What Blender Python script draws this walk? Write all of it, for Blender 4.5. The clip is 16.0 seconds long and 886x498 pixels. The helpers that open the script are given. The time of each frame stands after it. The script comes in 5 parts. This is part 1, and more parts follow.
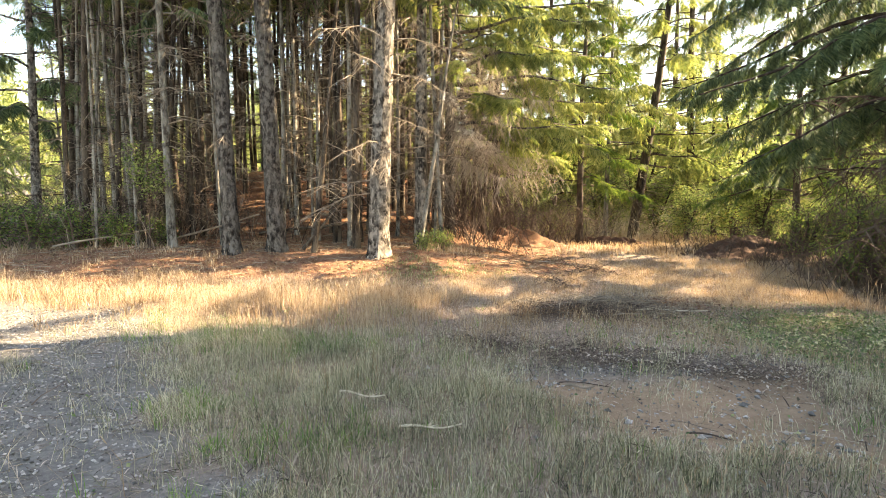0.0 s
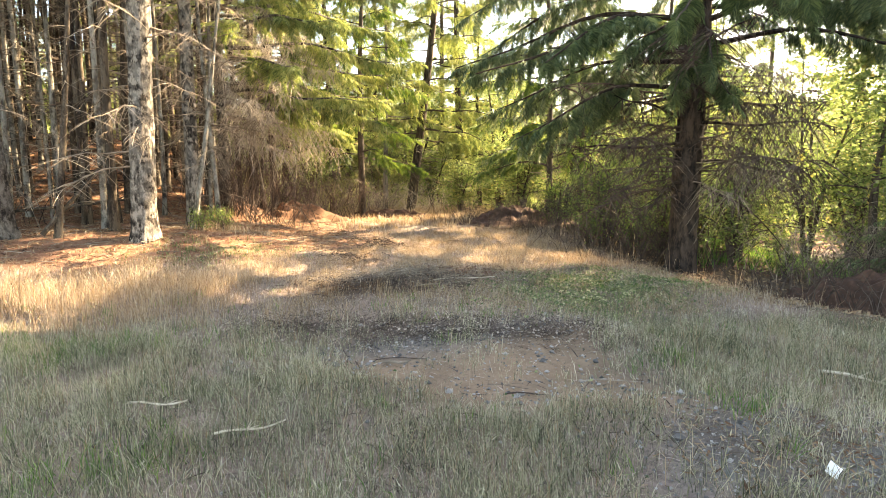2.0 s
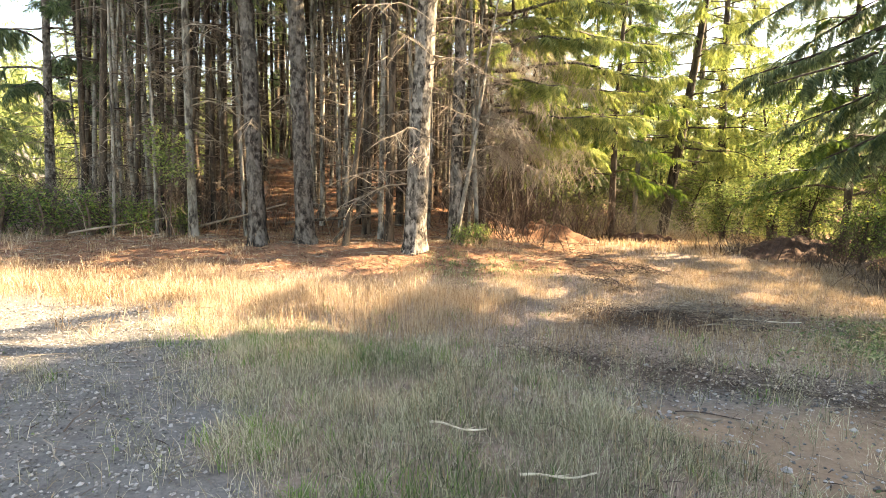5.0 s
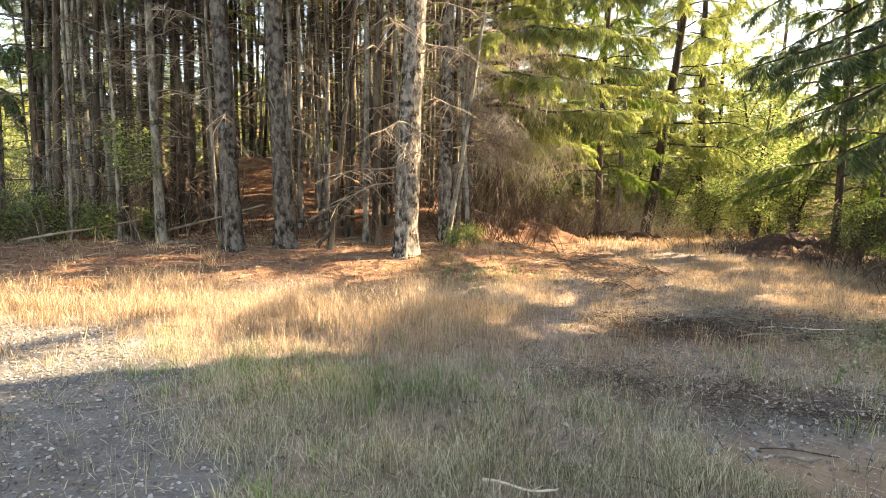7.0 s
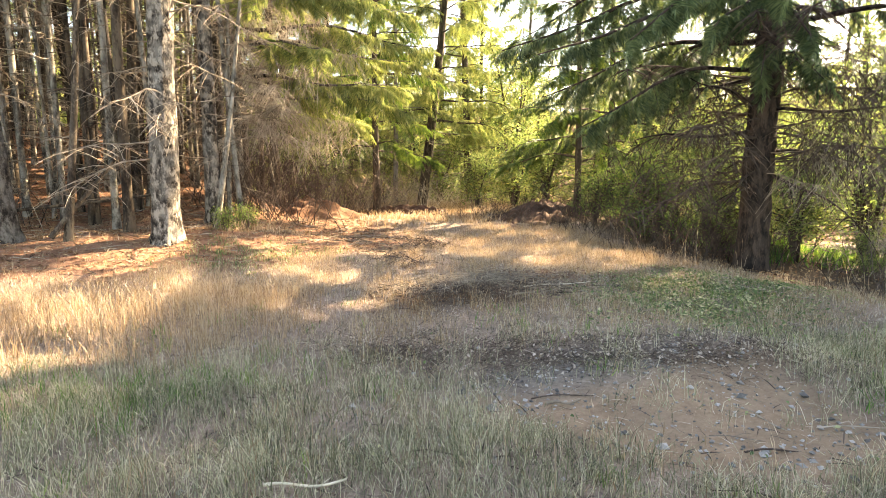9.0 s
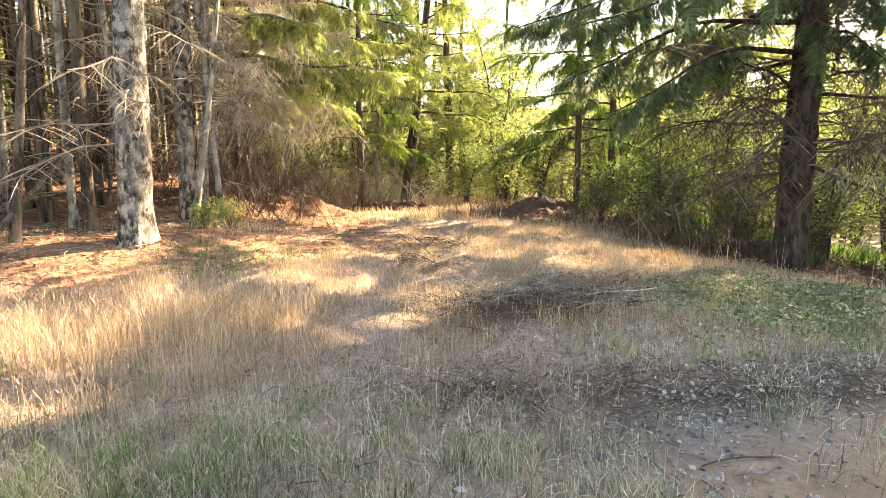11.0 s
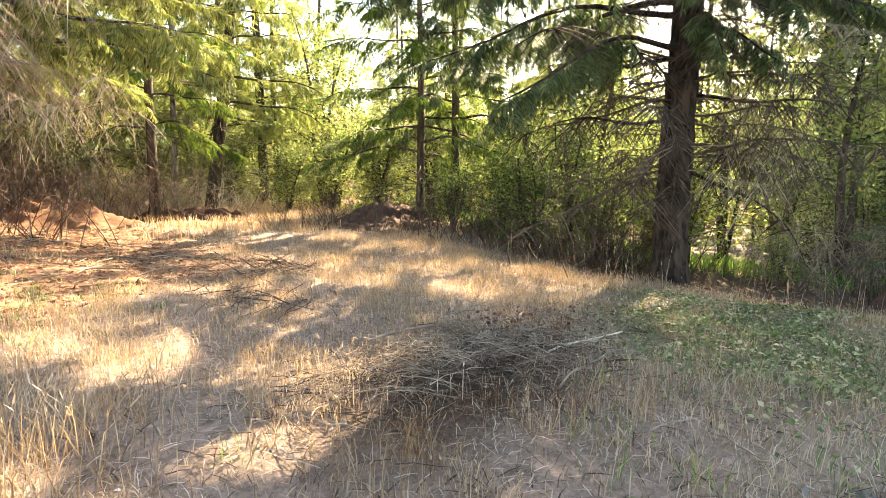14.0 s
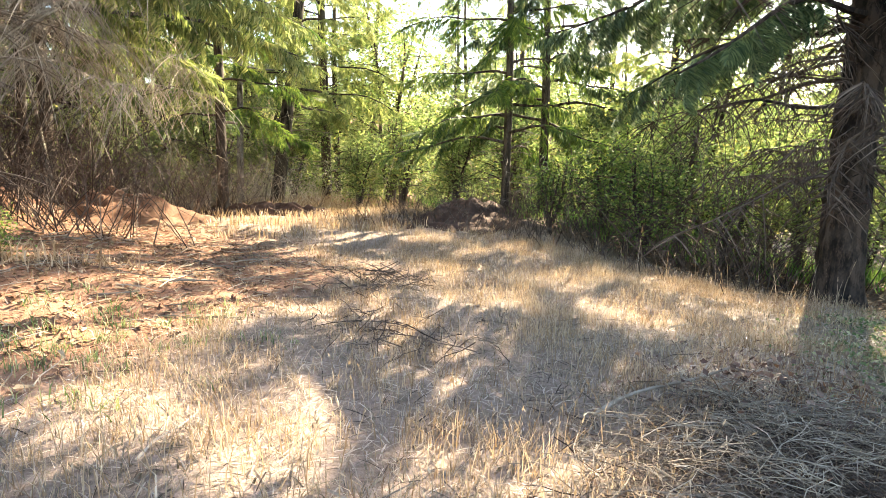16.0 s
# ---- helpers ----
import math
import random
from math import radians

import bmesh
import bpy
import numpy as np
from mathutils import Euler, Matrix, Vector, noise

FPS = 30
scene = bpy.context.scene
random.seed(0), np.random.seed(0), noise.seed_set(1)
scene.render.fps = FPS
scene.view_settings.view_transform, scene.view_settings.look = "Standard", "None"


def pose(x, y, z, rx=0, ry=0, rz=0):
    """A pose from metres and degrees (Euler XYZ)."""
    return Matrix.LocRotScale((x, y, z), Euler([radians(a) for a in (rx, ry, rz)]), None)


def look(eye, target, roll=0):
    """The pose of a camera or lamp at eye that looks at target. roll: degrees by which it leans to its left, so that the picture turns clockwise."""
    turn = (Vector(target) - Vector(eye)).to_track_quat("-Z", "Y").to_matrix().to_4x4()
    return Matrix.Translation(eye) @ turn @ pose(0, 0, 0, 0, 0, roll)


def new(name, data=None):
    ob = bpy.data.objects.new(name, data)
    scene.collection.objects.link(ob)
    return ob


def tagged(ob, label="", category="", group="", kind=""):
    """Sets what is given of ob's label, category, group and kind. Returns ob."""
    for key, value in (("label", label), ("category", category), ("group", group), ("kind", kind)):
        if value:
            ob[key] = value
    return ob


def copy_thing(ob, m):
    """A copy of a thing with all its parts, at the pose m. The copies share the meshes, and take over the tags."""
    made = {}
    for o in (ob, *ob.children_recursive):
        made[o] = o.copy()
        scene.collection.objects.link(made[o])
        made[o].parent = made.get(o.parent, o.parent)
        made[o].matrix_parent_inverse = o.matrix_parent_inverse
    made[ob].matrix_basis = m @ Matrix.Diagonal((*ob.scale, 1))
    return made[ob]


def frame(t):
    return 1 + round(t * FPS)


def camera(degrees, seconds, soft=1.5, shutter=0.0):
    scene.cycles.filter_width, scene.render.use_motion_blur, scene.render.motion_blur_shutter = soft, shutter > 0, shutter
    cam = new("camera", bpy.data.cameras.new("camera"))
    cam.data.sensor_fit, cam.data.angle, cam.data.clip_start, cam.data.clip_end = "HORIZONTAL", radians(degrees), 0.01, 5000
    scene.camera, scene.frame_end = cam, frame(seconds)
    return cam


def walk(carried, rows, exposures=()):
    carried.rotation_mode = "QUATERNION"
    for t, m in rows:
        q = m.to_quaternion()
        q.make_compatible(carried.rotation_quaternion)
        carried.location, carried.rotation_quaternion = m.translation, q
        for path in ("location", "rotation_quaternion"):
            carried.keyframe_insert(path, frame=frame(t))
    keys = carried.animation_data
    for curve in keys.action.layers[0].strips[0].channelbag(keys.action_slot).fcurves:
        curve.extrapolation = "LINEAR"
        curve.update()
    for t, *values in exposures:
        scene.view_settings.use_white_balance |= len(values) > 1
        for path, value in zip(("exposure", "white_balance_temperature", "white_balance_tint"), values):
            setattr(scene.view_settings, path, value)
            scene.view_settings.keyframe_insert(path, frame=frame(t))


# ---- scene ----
cam = camera(74.8, 16.0, soft=0.5)
METRES, EYE, TILT, LEAN, TURN = 8.0, 1.55, -5.0, 0.0, 0.0
ROWS = [
    (0.0, 0.0, 0.0, 0.0, 0.0, 0.0, -0.0),
    (0.5, -0.0065, 0.0234, 0.0004, -5.84, -1.18, 0.43),
    (1.0, -0.0269, 0.0342, 0.0027, -13.58, -2.23, 1.31),
    (1.5, -0.0315, 0.034, 0.0035, -19.39, -2.96, 2.09),
    (2.0, -0.0304, 0.0329, 0.0032, -21.92, -2.97, 1.97),
    (2.5, -0.0317, 0.0326, 0.0031, -22.17, -2.98, 0.87),
    (3.0, -0.0382, 0.0355, 0.0029, -17.8, -3.0, 0.22),
    (3.5, -0.0432, 0.0422, 0.004, -13.85, -2.73, -0.03),
    (4.0, -0.0585, 0.0545, 0.0063, -1.41, -1.56, -1.27),
    (6.5, -0.1313, 0.1704, 0.0155, 0.95, -0.61, -1.14),
    (7.0, -0.1435, 0.1914, 0.0177, -2.61, -1.02, -0.42),
    (7.5, -0.1375, 0.198, 0.0178, -8.25, -1.7, 0.68),
    (8.0, -0.1327, 0.1982, 0.0174, -14.62, -2.56, 1.7),
    (8.5, -0.1274, 0.2007, 0.0171, -20.79, -3.3, 2.33),
    (11.0, -0.1599, 0.401, 0.0141, -27.44, -3.94, 2.46),
    (11.5, -0.1524, 0.4523, 0.0217, -29.38, -3.77, 2.56),
    (12.0, -0.1436, 0.5003, 0.0198, -33.93, -2.97, 2.7),
    (12.5, -0.1219, 0.5418, 0.0184, -41.35, -2.98, 2.87),
    (13.0, -0.0929, 0.5825, 0.0237, -47.29, -3.81, 3.2),
    (13.5, -0.0756, 0.627, 0.0246, -48.76, -4.1, 2.9),
    (14.0, -0.074, 0.6864, 0.0253, -46.32, -4.24, 2.58),
    (14.5, -0.0879, 0.7432, 0.029, -44.14, -4.35, 2.34),
    (15.0, -0.091, 0.7925, 0.0338, -42.77, -4.41, 2.09),
    (15.5, -0.0704, 0.8466, 0.038, -42.43, -4.65, 2.01),
    (16.0, -0.0472, 0.8912, 0.0401, -42.08, -4.76, 1.89),
]
EXPOSURES = [(0.0, 3.1, 8800, 11), (3.5, 3.42, 8900, 11), (6.5, 2.9, 8800, 12), (8.5, 3.25, 8800, 12), (11.0, 3.4, 8700, 13), (14.0, 3.3, 8500, 11), (16.0, 3.2, 7100, 7)]
walk(cam, [(t, pose(0, 0, EYE, TILT, LEAN, TURN) @ pose(METRES * x, METRES * y, METRES * z, 90 + pitch, roll, yaw)) for t, x, y, z, yaw, pitch, roll in ROWS], EXPOSURES)

# ---- light ----
SUN_AZ, SUN_EL = 76.5, 31.5          # degrees clockwise from +y, degrees up
world = bpy.data.worlds.new("world")
scene.world = world
world.use_nodes = True
wn = world.node_tree.nodes
sky = wn.new("ShaderNodeTexSky")
sky.sky_type = "NISHITA"
sky.sun_disc = False
sky.sun_elevation, sky.sun_rotation = radians(SUN_EL), radians(SUN_AZ)
world.node_tree.links.new(sky.outputs[0], wn["Background"].inputs[0])
wn["Background"].inputs[1].default_value = 0.105
sun = new("sun", bpy.data.lights.new("sun", "SUN"))
sun.data.energy, sun.data.angle, sun.data.color = 5.0, radians(0.55), (1.0, 0.88, 0.70)
sun_way = Vector((math.sin(radians(SUN_AZ)) * math.cos(radians(SUN_EL)), math.cos(radians(SUN_AZ)) * math.cos(radians(SUN_EL)), math.sin(radians(SUN_EL))))
sun.matrix_world = look(sun_way * 60, (0, 0, 0))


# ---- materials ----
def ramp_node(nt, stops):
    r = nt.nodes.new("ShaderNodeValToRGB")
    els = r.color_ramp.elements
    while len(els) < len(stops):
        els.new(0.5)
    for e, (p, c) in zip(els, stops):
        e.position, e.color = p, (*c, 1)
    return r


def noise_node(nt, scale, detail=4, stretch=(1, 1, 1), rough=0.6):
    tc = nt.nodes.new("ShaderNodeTexCoord")
    mp = nt.nodes.new("ShaderNodeMapping")
    mp.inputs["Scale"].default_value = stretch
    n = nt.nodes.new("ShaderNodeTexNoise")
    n.inputs["Scale"].default_value, n.inputs["Detail"].default_value, n.inputs["Roughness"].default_value = scale, detail, rough
    nt.links.new(tc.outputs["Object"], mp.inputs[0])
    nt.links.new(mp.outputs[0], n.inputs["Vector"])
    return n


def mix_node(nt, kind, fac, a, b):
    m = nt.nodes.new("ShaderNodeMix")
    m.data_type, m.blend_type = "RGBA", kind
    for sock, v in ((m.inputs[0], fac), (m.inputs[6], a), (m.inputs[7], b)):
        if isinstance(v, (int, float)):
            sock.default_value = v
        elif isinstance(v, tuple):
            sock.default_value = (*v, 1)
        else:
            nt.links.new(v, sock)
    return m.outputs[2]


def blank(name, rough=0.8):
    m = bpy.data.materials.new(name)
    m.use_nodes = True
    p = m.node_tree.nodes["Principled BSDF"]
    p.inputs["Roughness"].default_value = rough
    p.inputs["Specular IOR Level"].default_value = 0.25
    return m, m.node_tree, p


def foliage(name, stops, scale=1.6, through_part=0.45, tint=(1.0, 1.0, 0.6), rough=0.6):
    """Leaves, needles or blades: colour by piece and by larger clumps, with light passing through."""
    m, nt, p = blank(name, rough)
    geo = nt.nodes.new("ShaderNodeNewGeometry")
    n = noise_node(nt, scale, 3)
    ad = nt.nodes.new("ShaderNodeMath")
    ad.operation = "MULTIPLY_ADD"
    nt.links.new(geo.outputs["Random Per Island"], ad.inputs[0])
    ad.inputs[1].default_value = 0.8
    sub = nt.nodes.new("ShaderNodeMath")
    sub.operation = "MULTIPLY_ADD"
    nt.links.new(n.outputs["Fac"], sub.inputs[0])
    sub.inputs[1].default_value, sub.inputs[2].default_value = 1.1, -0.45
    nt.links.new(sub.outputs[0], ad.inputs[2])
    r = ramp_node(nt, stops)
    nt.links.new(ad.outputs[0], r.inputs[0])
    nt.links.new(r.outputs[0], p.inputs["Base Color"])
    tr = nt.nodes.new("ShaderNodeBsdfTranslucent")
    nt.links.new(mix_node(nt, "MULTIPLY", 1.0, r.outputs[0], tint), tr.inputs[0])
    mx = nt.nodes.new("ShaderNodeMixShader")
    mx.inputs[0].default_value = through_part
    nt.links.new(p.outputs[0], mx.inputs[1])
    nt.links.new(tr.outputs[0], mx.inputs[2])
    nt.links.new(mx.outputs[0], nt.nodes["Material Output"].inputs[0])
    return m


def bark(name, dark, mid, pale, scale=9.0, bump=0.6, moss=None, tall=0.22, patch=2.2):
    """Furrowed bark: plates stretched upwards, pale lichen patches."""
    m, nt, p = blank(name, 0.9)
    a = noise_node(nt, scale, 6, (1, 1, tall))
    b = noise_node(nt, patch, 4, (1, 1, 0.7))
    fine = noise_node(nt, scale * 5, 4, (1, 1, 0.5))
    r = ramp_node(nt, [(0.41, dark), (0.5, mid), (0.6, pale)])
    ad = nt.nodes.new("ShaderNodeMath")
    ad.operation = "MULTIPLY_ADD"
    nt.links.new(fine.outputs["Fac"], ad.inputs[0])
    ad.inputs[1].default_value = 0.35
    nt.links.new(a.outputs["Fac"], ad.inputs[2])
    sh = nt.nodes.new("ShaderNodeMath")
    sh.operation = "SUBTRACT"
    nt.links.new(ad.outputs[0], sh.inputs[0])
    sh.inputs[1].default_value = 0.17
    nt.links.new(sh.outputs[0], r.inputs[0])
    r2 = ramp_node(nt, [(0.42, (0, 0, 0)), (0.62, (1, 1, 1))])
    nt.links.new(b.outputs["Fac"], r2.inputs[0])
    lich = mix_node(nt, "MIX", r2.outputs[0], r.outputs[0], mix_node(nt, "MIX", 0.45, r.outputs[0], moss or pale))
    nt.links.new(lich, p.inputs["Base Color"])
    bp = nt.nodes.new("ShaderNodeBump")
    bp.inputs["Strength"].default_value, bp.inputs["Distance"].default_value = bump, 0.02
    nt.links.new(ad.outputs[0], bp.inputs["Height"])
    nt.links.new(bp.outputs[0], p.inputs["Normal"])
    return m


def rough_stuff(name, stops, scale=6.0, rough=0.9, island=0.5, bump=0.3):
    """Stones, twigs, clods: colour by piece with a fine grain."""
    m, nt, p = blank(name, rough)
    geo = nt.nodes.new("ShaderNodeNewGeometry")
    n = noise_node(nt, scale, 5)
    ad = nt.nodes.new("ShaderNodeMath")
    ad.operation = "MULTIPLY_ADD"
    nt.links.new(geo.outputs["Random Per Island"], ad.inputs[0])
    ad.inputs[1].default_value = island
    sub = nt.nodes.new("ShaderNodeMath")
    sub.operation = "MULTIPLY_ADD"
    nt.links.new(n.outputs["Fac"], sub.inputs[0])
    sub.inputs[1].default_value, sub.inputs[2].default_value = 1.0, -island / 2
    nt.links.new(sub.outputs[0], ad.inputs[2])
    r = ramp_node(nt, stops)
    nt.links.new(ad.outputs[0], r.inputs[0])
    nt.links.new(r.outputs[0], p.inputs["Base Color"])
    bp = nt.nodes.new("ShaderNodeBump")
    bp.inputs["Strength"].default_value, bp.inputs["Distance"].default_value = bump, 0.02
    nt.links.new(n.outputs["Fac"], bp.inputs["Height"])
    nt.links.new(bp.outputs[0], p.inputs["Normal"])
    return m


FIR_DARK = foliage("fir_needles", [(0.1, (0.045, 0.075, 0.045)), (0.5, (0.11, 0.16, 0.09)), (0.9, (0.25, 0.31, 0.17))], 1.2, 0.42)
# Same needles brightened and yellowed; the sun's glow on them is in the colour.
FIR_LIGHT = foliage("sunlit_fir_needles", [(0.1, (0.10, 0.15, 0.06)), (0.5, (0.29, 0.34, 0.14)), (0.9, (0.52, 0.52, 0.26))], 1.0, 0.5, (1.0, 1.0, 0.68))
LEAF = foliage("broad_leaves", [(0.1, (0.09, 0.13, 0.05)), (0.5, (0.24, 0.30, 0.12)), (0.8, (0.38, 0.41, 0.19)), (0.97, (0.55, 0.40, 0.13))], 0.8, 0.62, (0.92, 1.0, 0.68))
LEAF_DARK = foliage("shrub_leaves", [(0.1, (0.0525, 0.098, 0.035)), (0.5, (0.12, 0.196, 0.056)), (0.9, (0.27, 0.322, 0.098))], 1.2, 0.45)
RUST = foliage("dead_needles", [(0.1, (0.10, 0.045, 0.02)), (0.5, (0.22, 0.115, 0.055)), (0.9, (0.36, 0.24, 0.14))], 1.4, 0.3, (1.0, 0.8, 0.6))
STRAW = foliage("straw_blades", [(0.05, (0.165, 0.103, 0.0629)), (0.35, (0.329, 0.237, 0.153)), (0.7, (0.45, 0.345, 0.245)), (0.95, (0.56, 0.47, 0.375))], 0.7, 0.35, (1.0, 0.92, 0.72))
GREY_STRAW = foliage("bleached_blades", [(0.05, (0.0668, 0.0594, 0.0426)), (0.3, (0.195, 0.164, 0.124)), (0.6, (0.36, 0.30, 0.25)), (0.95, (0.57, 0.485, 0.44))], 0.6, 0.35, (1.0, 0.95, 0.75))
NEAR_BLADE = foliage("half_dry_blades", [(0.05, (0.045, 0.055, 0.032)), (0.3, (0.14, 0.15, 0.09)), (0.55, (0.31, 0.30, 0.20)), (0.95, (0.66, 0.60, 0.47))], 0.6, 0.35, (1.0, 0.97, 0.75))
GREEN = foliage("green_blades", [(0.05, (0.045, 0.12, 0.03)), (0.5, (0.11, 0.22, 0.05)), (0.95, (0.27, 0.36, 0.12))], 0.8, 0.4)
WEED = foliage("ground_ivy", [(0.1, (0.06, 0.10, 0.04)), (0.5, (0.15, 0.20, 0.09)), (0.75, (0.30, 0.32, 0.17)), (0.95, (0.60, 0.54, 0.36))], 1.5, 0.35)
REDWEED = foliage("reddish_dry_weed", [(0.1, (0.062, 0.0377, 0.03)), (0.5, (0.155, 0.0957, 0.075)), (0.9, (0.31, 0.215, 0.168))], 2.0, 0.3, (1.0, 0.8, 0.6))
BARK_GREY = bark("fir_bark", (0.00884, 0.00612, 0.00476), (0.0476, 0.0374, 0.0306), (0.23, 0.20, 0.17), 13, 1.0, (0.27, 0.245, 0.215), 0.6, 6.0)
# Darker copy of fir_bark for two stems, with their shade in the colour.
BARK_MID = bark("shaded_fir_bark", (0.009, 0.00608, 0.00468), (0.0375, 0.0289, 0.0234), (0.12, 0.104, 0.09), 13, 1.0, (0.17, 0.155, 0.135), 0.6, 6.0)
BARK_BROWN = bark("old_fir_bark", (0.008, 0.005, 0.004), (0.024, 0.015, 0.011), (0.065, 0.043, 0.032), 11, 1.0, (0.075, 0.056, 0.044), 0.3, 5.0)
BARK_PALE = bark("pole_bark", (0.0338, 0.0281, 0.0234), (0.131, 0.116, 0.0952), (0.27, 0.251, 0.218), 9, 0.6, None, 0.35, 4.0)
# Pole bark again, blackened: silhouetted stems get their shade from the colour.
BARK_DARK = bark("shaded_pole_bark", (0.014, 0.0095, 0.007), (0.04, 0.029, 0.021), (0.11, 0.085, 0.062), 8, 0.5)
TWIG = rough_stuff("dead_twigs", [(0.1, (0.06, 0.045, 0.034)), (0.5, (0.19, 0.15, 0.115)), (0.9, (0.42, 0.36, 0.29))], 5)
# Grey twigs made paler still, so sunlight on the boughs is in the colour.
TWIG_PALE = rough_stuff("sunlit_twigs", [(0.1, (0.15, 0.12, 0.095)), (0.5, (0.37, 0.31, 0.25)), (0.9, (0.58, 0.51, 0.43))], 5)
# Darkened dead_twigs: shade within brush is painted in; dark litter shares it.
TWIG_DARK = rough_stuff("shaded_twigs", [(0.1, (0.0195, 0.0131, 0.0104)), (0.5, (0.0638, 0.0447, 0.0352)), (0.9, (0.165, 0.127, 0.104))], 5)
STONE = rough_stuff("gravel_stones", [(0.1, (0.085, 0.0808, 0.0765)), (0.5, (0.204, 0.191, 0.178)), (0.9, (0.391, 0.365, 0.34))], 9, 0.85, 0.9)
CHIP = rough_stuff("litter_bits", [(0.1, (0.0612, 0.0298, 0.0184)), (0.5, (0.207, 0.111, 0.0597)), (0.9, (0.383, 0.281, 0.175))], 6, 0.9, 0.9)
WOOD = rough_stuff("bleached_wood", [(0.2, (0.36, 0.28, 0.19)), (0.5, (0.58, 0.50, 0.38)), (0.8, (0.72, 0.65, 0.52))], 14, 0.8, 0.3)
SOIL_RED = rough_stuff("red_soil", [(0.2, (0.066, 0.0285, 0.0179)), (0.5, (0.156, 0.0792, 0.0464)), (0.85, (0.252, 0.152, 0.0926))], 7, 0.95, 0.0, 0.8)
SOIL_DARK = rough_stuff("dark_humus", [(0.2, (0.022, 0.012, 0.009)), (0.5, (0.065, 0.035, 0.025)), (0.85, (0.15, 0.085, 0.058))], 7, 0.95, 0.0, 0.8)
PAPER = rough_stuff("white_paper", [(0.2, (0.7, 0.7, 0.68)), (0.8, (0.82, 0.82, 0.8))], 20, 0.6, 0.0, 0.1)


def ground_material():
    """Soil with gravel, red needle litter, sandy bare patches, dry thatch; which is where comes with the sheet's own masks."""
    m, nt, p = blank("ground_soil", 0.95)
    fine, mid, big = noise_node(nt, 30, 7, rough=0.75), noise_node(nt, 7, 5), noise_node(nt, 0.9, 4)

    def tone(stops, n):
        r = ramp_node(nt, stops)
        nt.links.new(n.outputs["Fac"], r.inputs[0])
        return r.outputs[0]

    def mask(name):
        a = nt.nodes.new("ShaderNodeAttribute")
        a.attribute_name = name
        return a.outputs["Fac"]

    thatch = mix_node(nt, "MIX", 0.5, tone([(0.34, (0.0408, 0.0298, 0.022)), (0.66, (0.441, 0.335, 0.282))], fine), tone([(0.3, (0.139, 0.104, 0.0784)), (0.7, (0.343, 0.253, 0.204))], mid))
    litter = mix_node(nt, "MIX", 0.5, tone([(0.3, (0.076, 0.036, 0.0242)), (0.7, (0.37, 0.20, 0.125))], fine), tone([(0.35, (0.135, 0.062, 0.038)), (0.68, (0.33, 0.18, 0.11))], mid))
    bare = mix_node(nt, "MIX", 0.5, tone([(0.3, (0.152, 0.096, 0.06)), (0.7, (0.336, 0.248, 0.176))], fine), tone([(0.35, (0.208, 0.136, 0.092)), (0.68, (0.32, 0.232, 0.16))], mid))
    gravel = mix_node(nt, "MIX", 0.6, tone([(0.35, (0.045, 0.043, 0.042)), (0.65, (0.25, 0.236, 0.225))], fine), tone([(0.3, (0.10, 0.096, 0.09)), (0.7, (0.19, 0.18, 0.17))], mid))
    dark = tone([(0.3, (0.03, 0.018, 0.012)), (0.7, (0.13, 0.085, 0.055))], fine)
    green = tone([(0.3, (0.04, 0.055, 0.02)), (0.7, (0.15, 0.17, 0.06))], fine)
    c = thatch
    for name, col in (("green", green), ("litter", litter), ("bare", bare), ("gravel", gravel), ("humus", dark)):
        c = mix_node(nt, "MIX", mask(name), c, col)
    worn = tone([(0.3, (0.78, 0.78, 0.78)), (0.7, (1.15, 1.12, 1.1))], big)
    nt.links.new(mix_node(nt, "MULTIPLY", 1.0, c, worn), p.inputs["Base Color"])
    b1, b2 = nt.nodes.new("ShaderNodeBump"), nt.nodes.new("ShaderNodeBump")
    for b, n, s, d in ((b1, mid, 0.6, 0.06), (b2, fine, 0.7, 0.012)):
        b.inputs["Strength"].default_value, b.inputs["Distance"].default_value = s, d
        nt.links.new(n.outputs["Fac"], b.inputs["Height"])
    nt.links.new(b1.outputs[0], b2.inputs["Normal"])
    nt.links.new(b2.outputs[0], p.inputs["Normal"])
    return m


# ---- mesh helpers ----
def mesh(name, verts, faces, mats=(), smooth=False, slots=None):
    """A mesh from arrays: verts (n, 3), faces a list of (m, k) index arrays, slots a material number per array."""
    me = bpy.data.meshes.new(name)
    verts = np.asarray(verts, dtype=np.float32)
    faces = [np.asarray(f, dtype=np.int32) for f in faces if len(f)]
    loops = np.concatenate([f.ravel() for f in faces])
    sizes = np.concatenate([np.full(len(f), f.shape[1], dtype=np.int32) for f in faces])
    starts = np.concatenate(([0], np.cumsum(sizes)[:-1])).astype(np.int32)
    me.vertices.add(len(verts))
    me.vertices.foreach_set("co", verts.ravel())
    me.loops.add(len(loops))
    me.loops.foreach_set("vertex_index", loops)
    me.polygons.add(len(sizes))
    me.polygons.foreach_set("loop_start", starts)
    if slots is not None:
        me.polygons.foreach_set("material_index", np.concatenate([np.full(len(f), s, dtype=np.int32) for f, s in zip(faces, slots)]))
    me.polygons.foreach_set("use_smooth", np.full(len(sizes), smooth))
    me.update(calc_edges=True)
    for x in mats:
        me.materials.append(x)
    return me


def thing(name, x, y, z, label, category, group="", kind="", turn=0.0):
    ob = new(name)
    ob.matrix_world = pose(x, y, z, 0, 0, turn)
    ob.empty_display_size = 0.2
    return tagged(ob, label, category, group, kind)


def part(name, me, parent, label=""):
    ob = new(name, me)
    ob.parent = parent
    return tagged(ob, label)


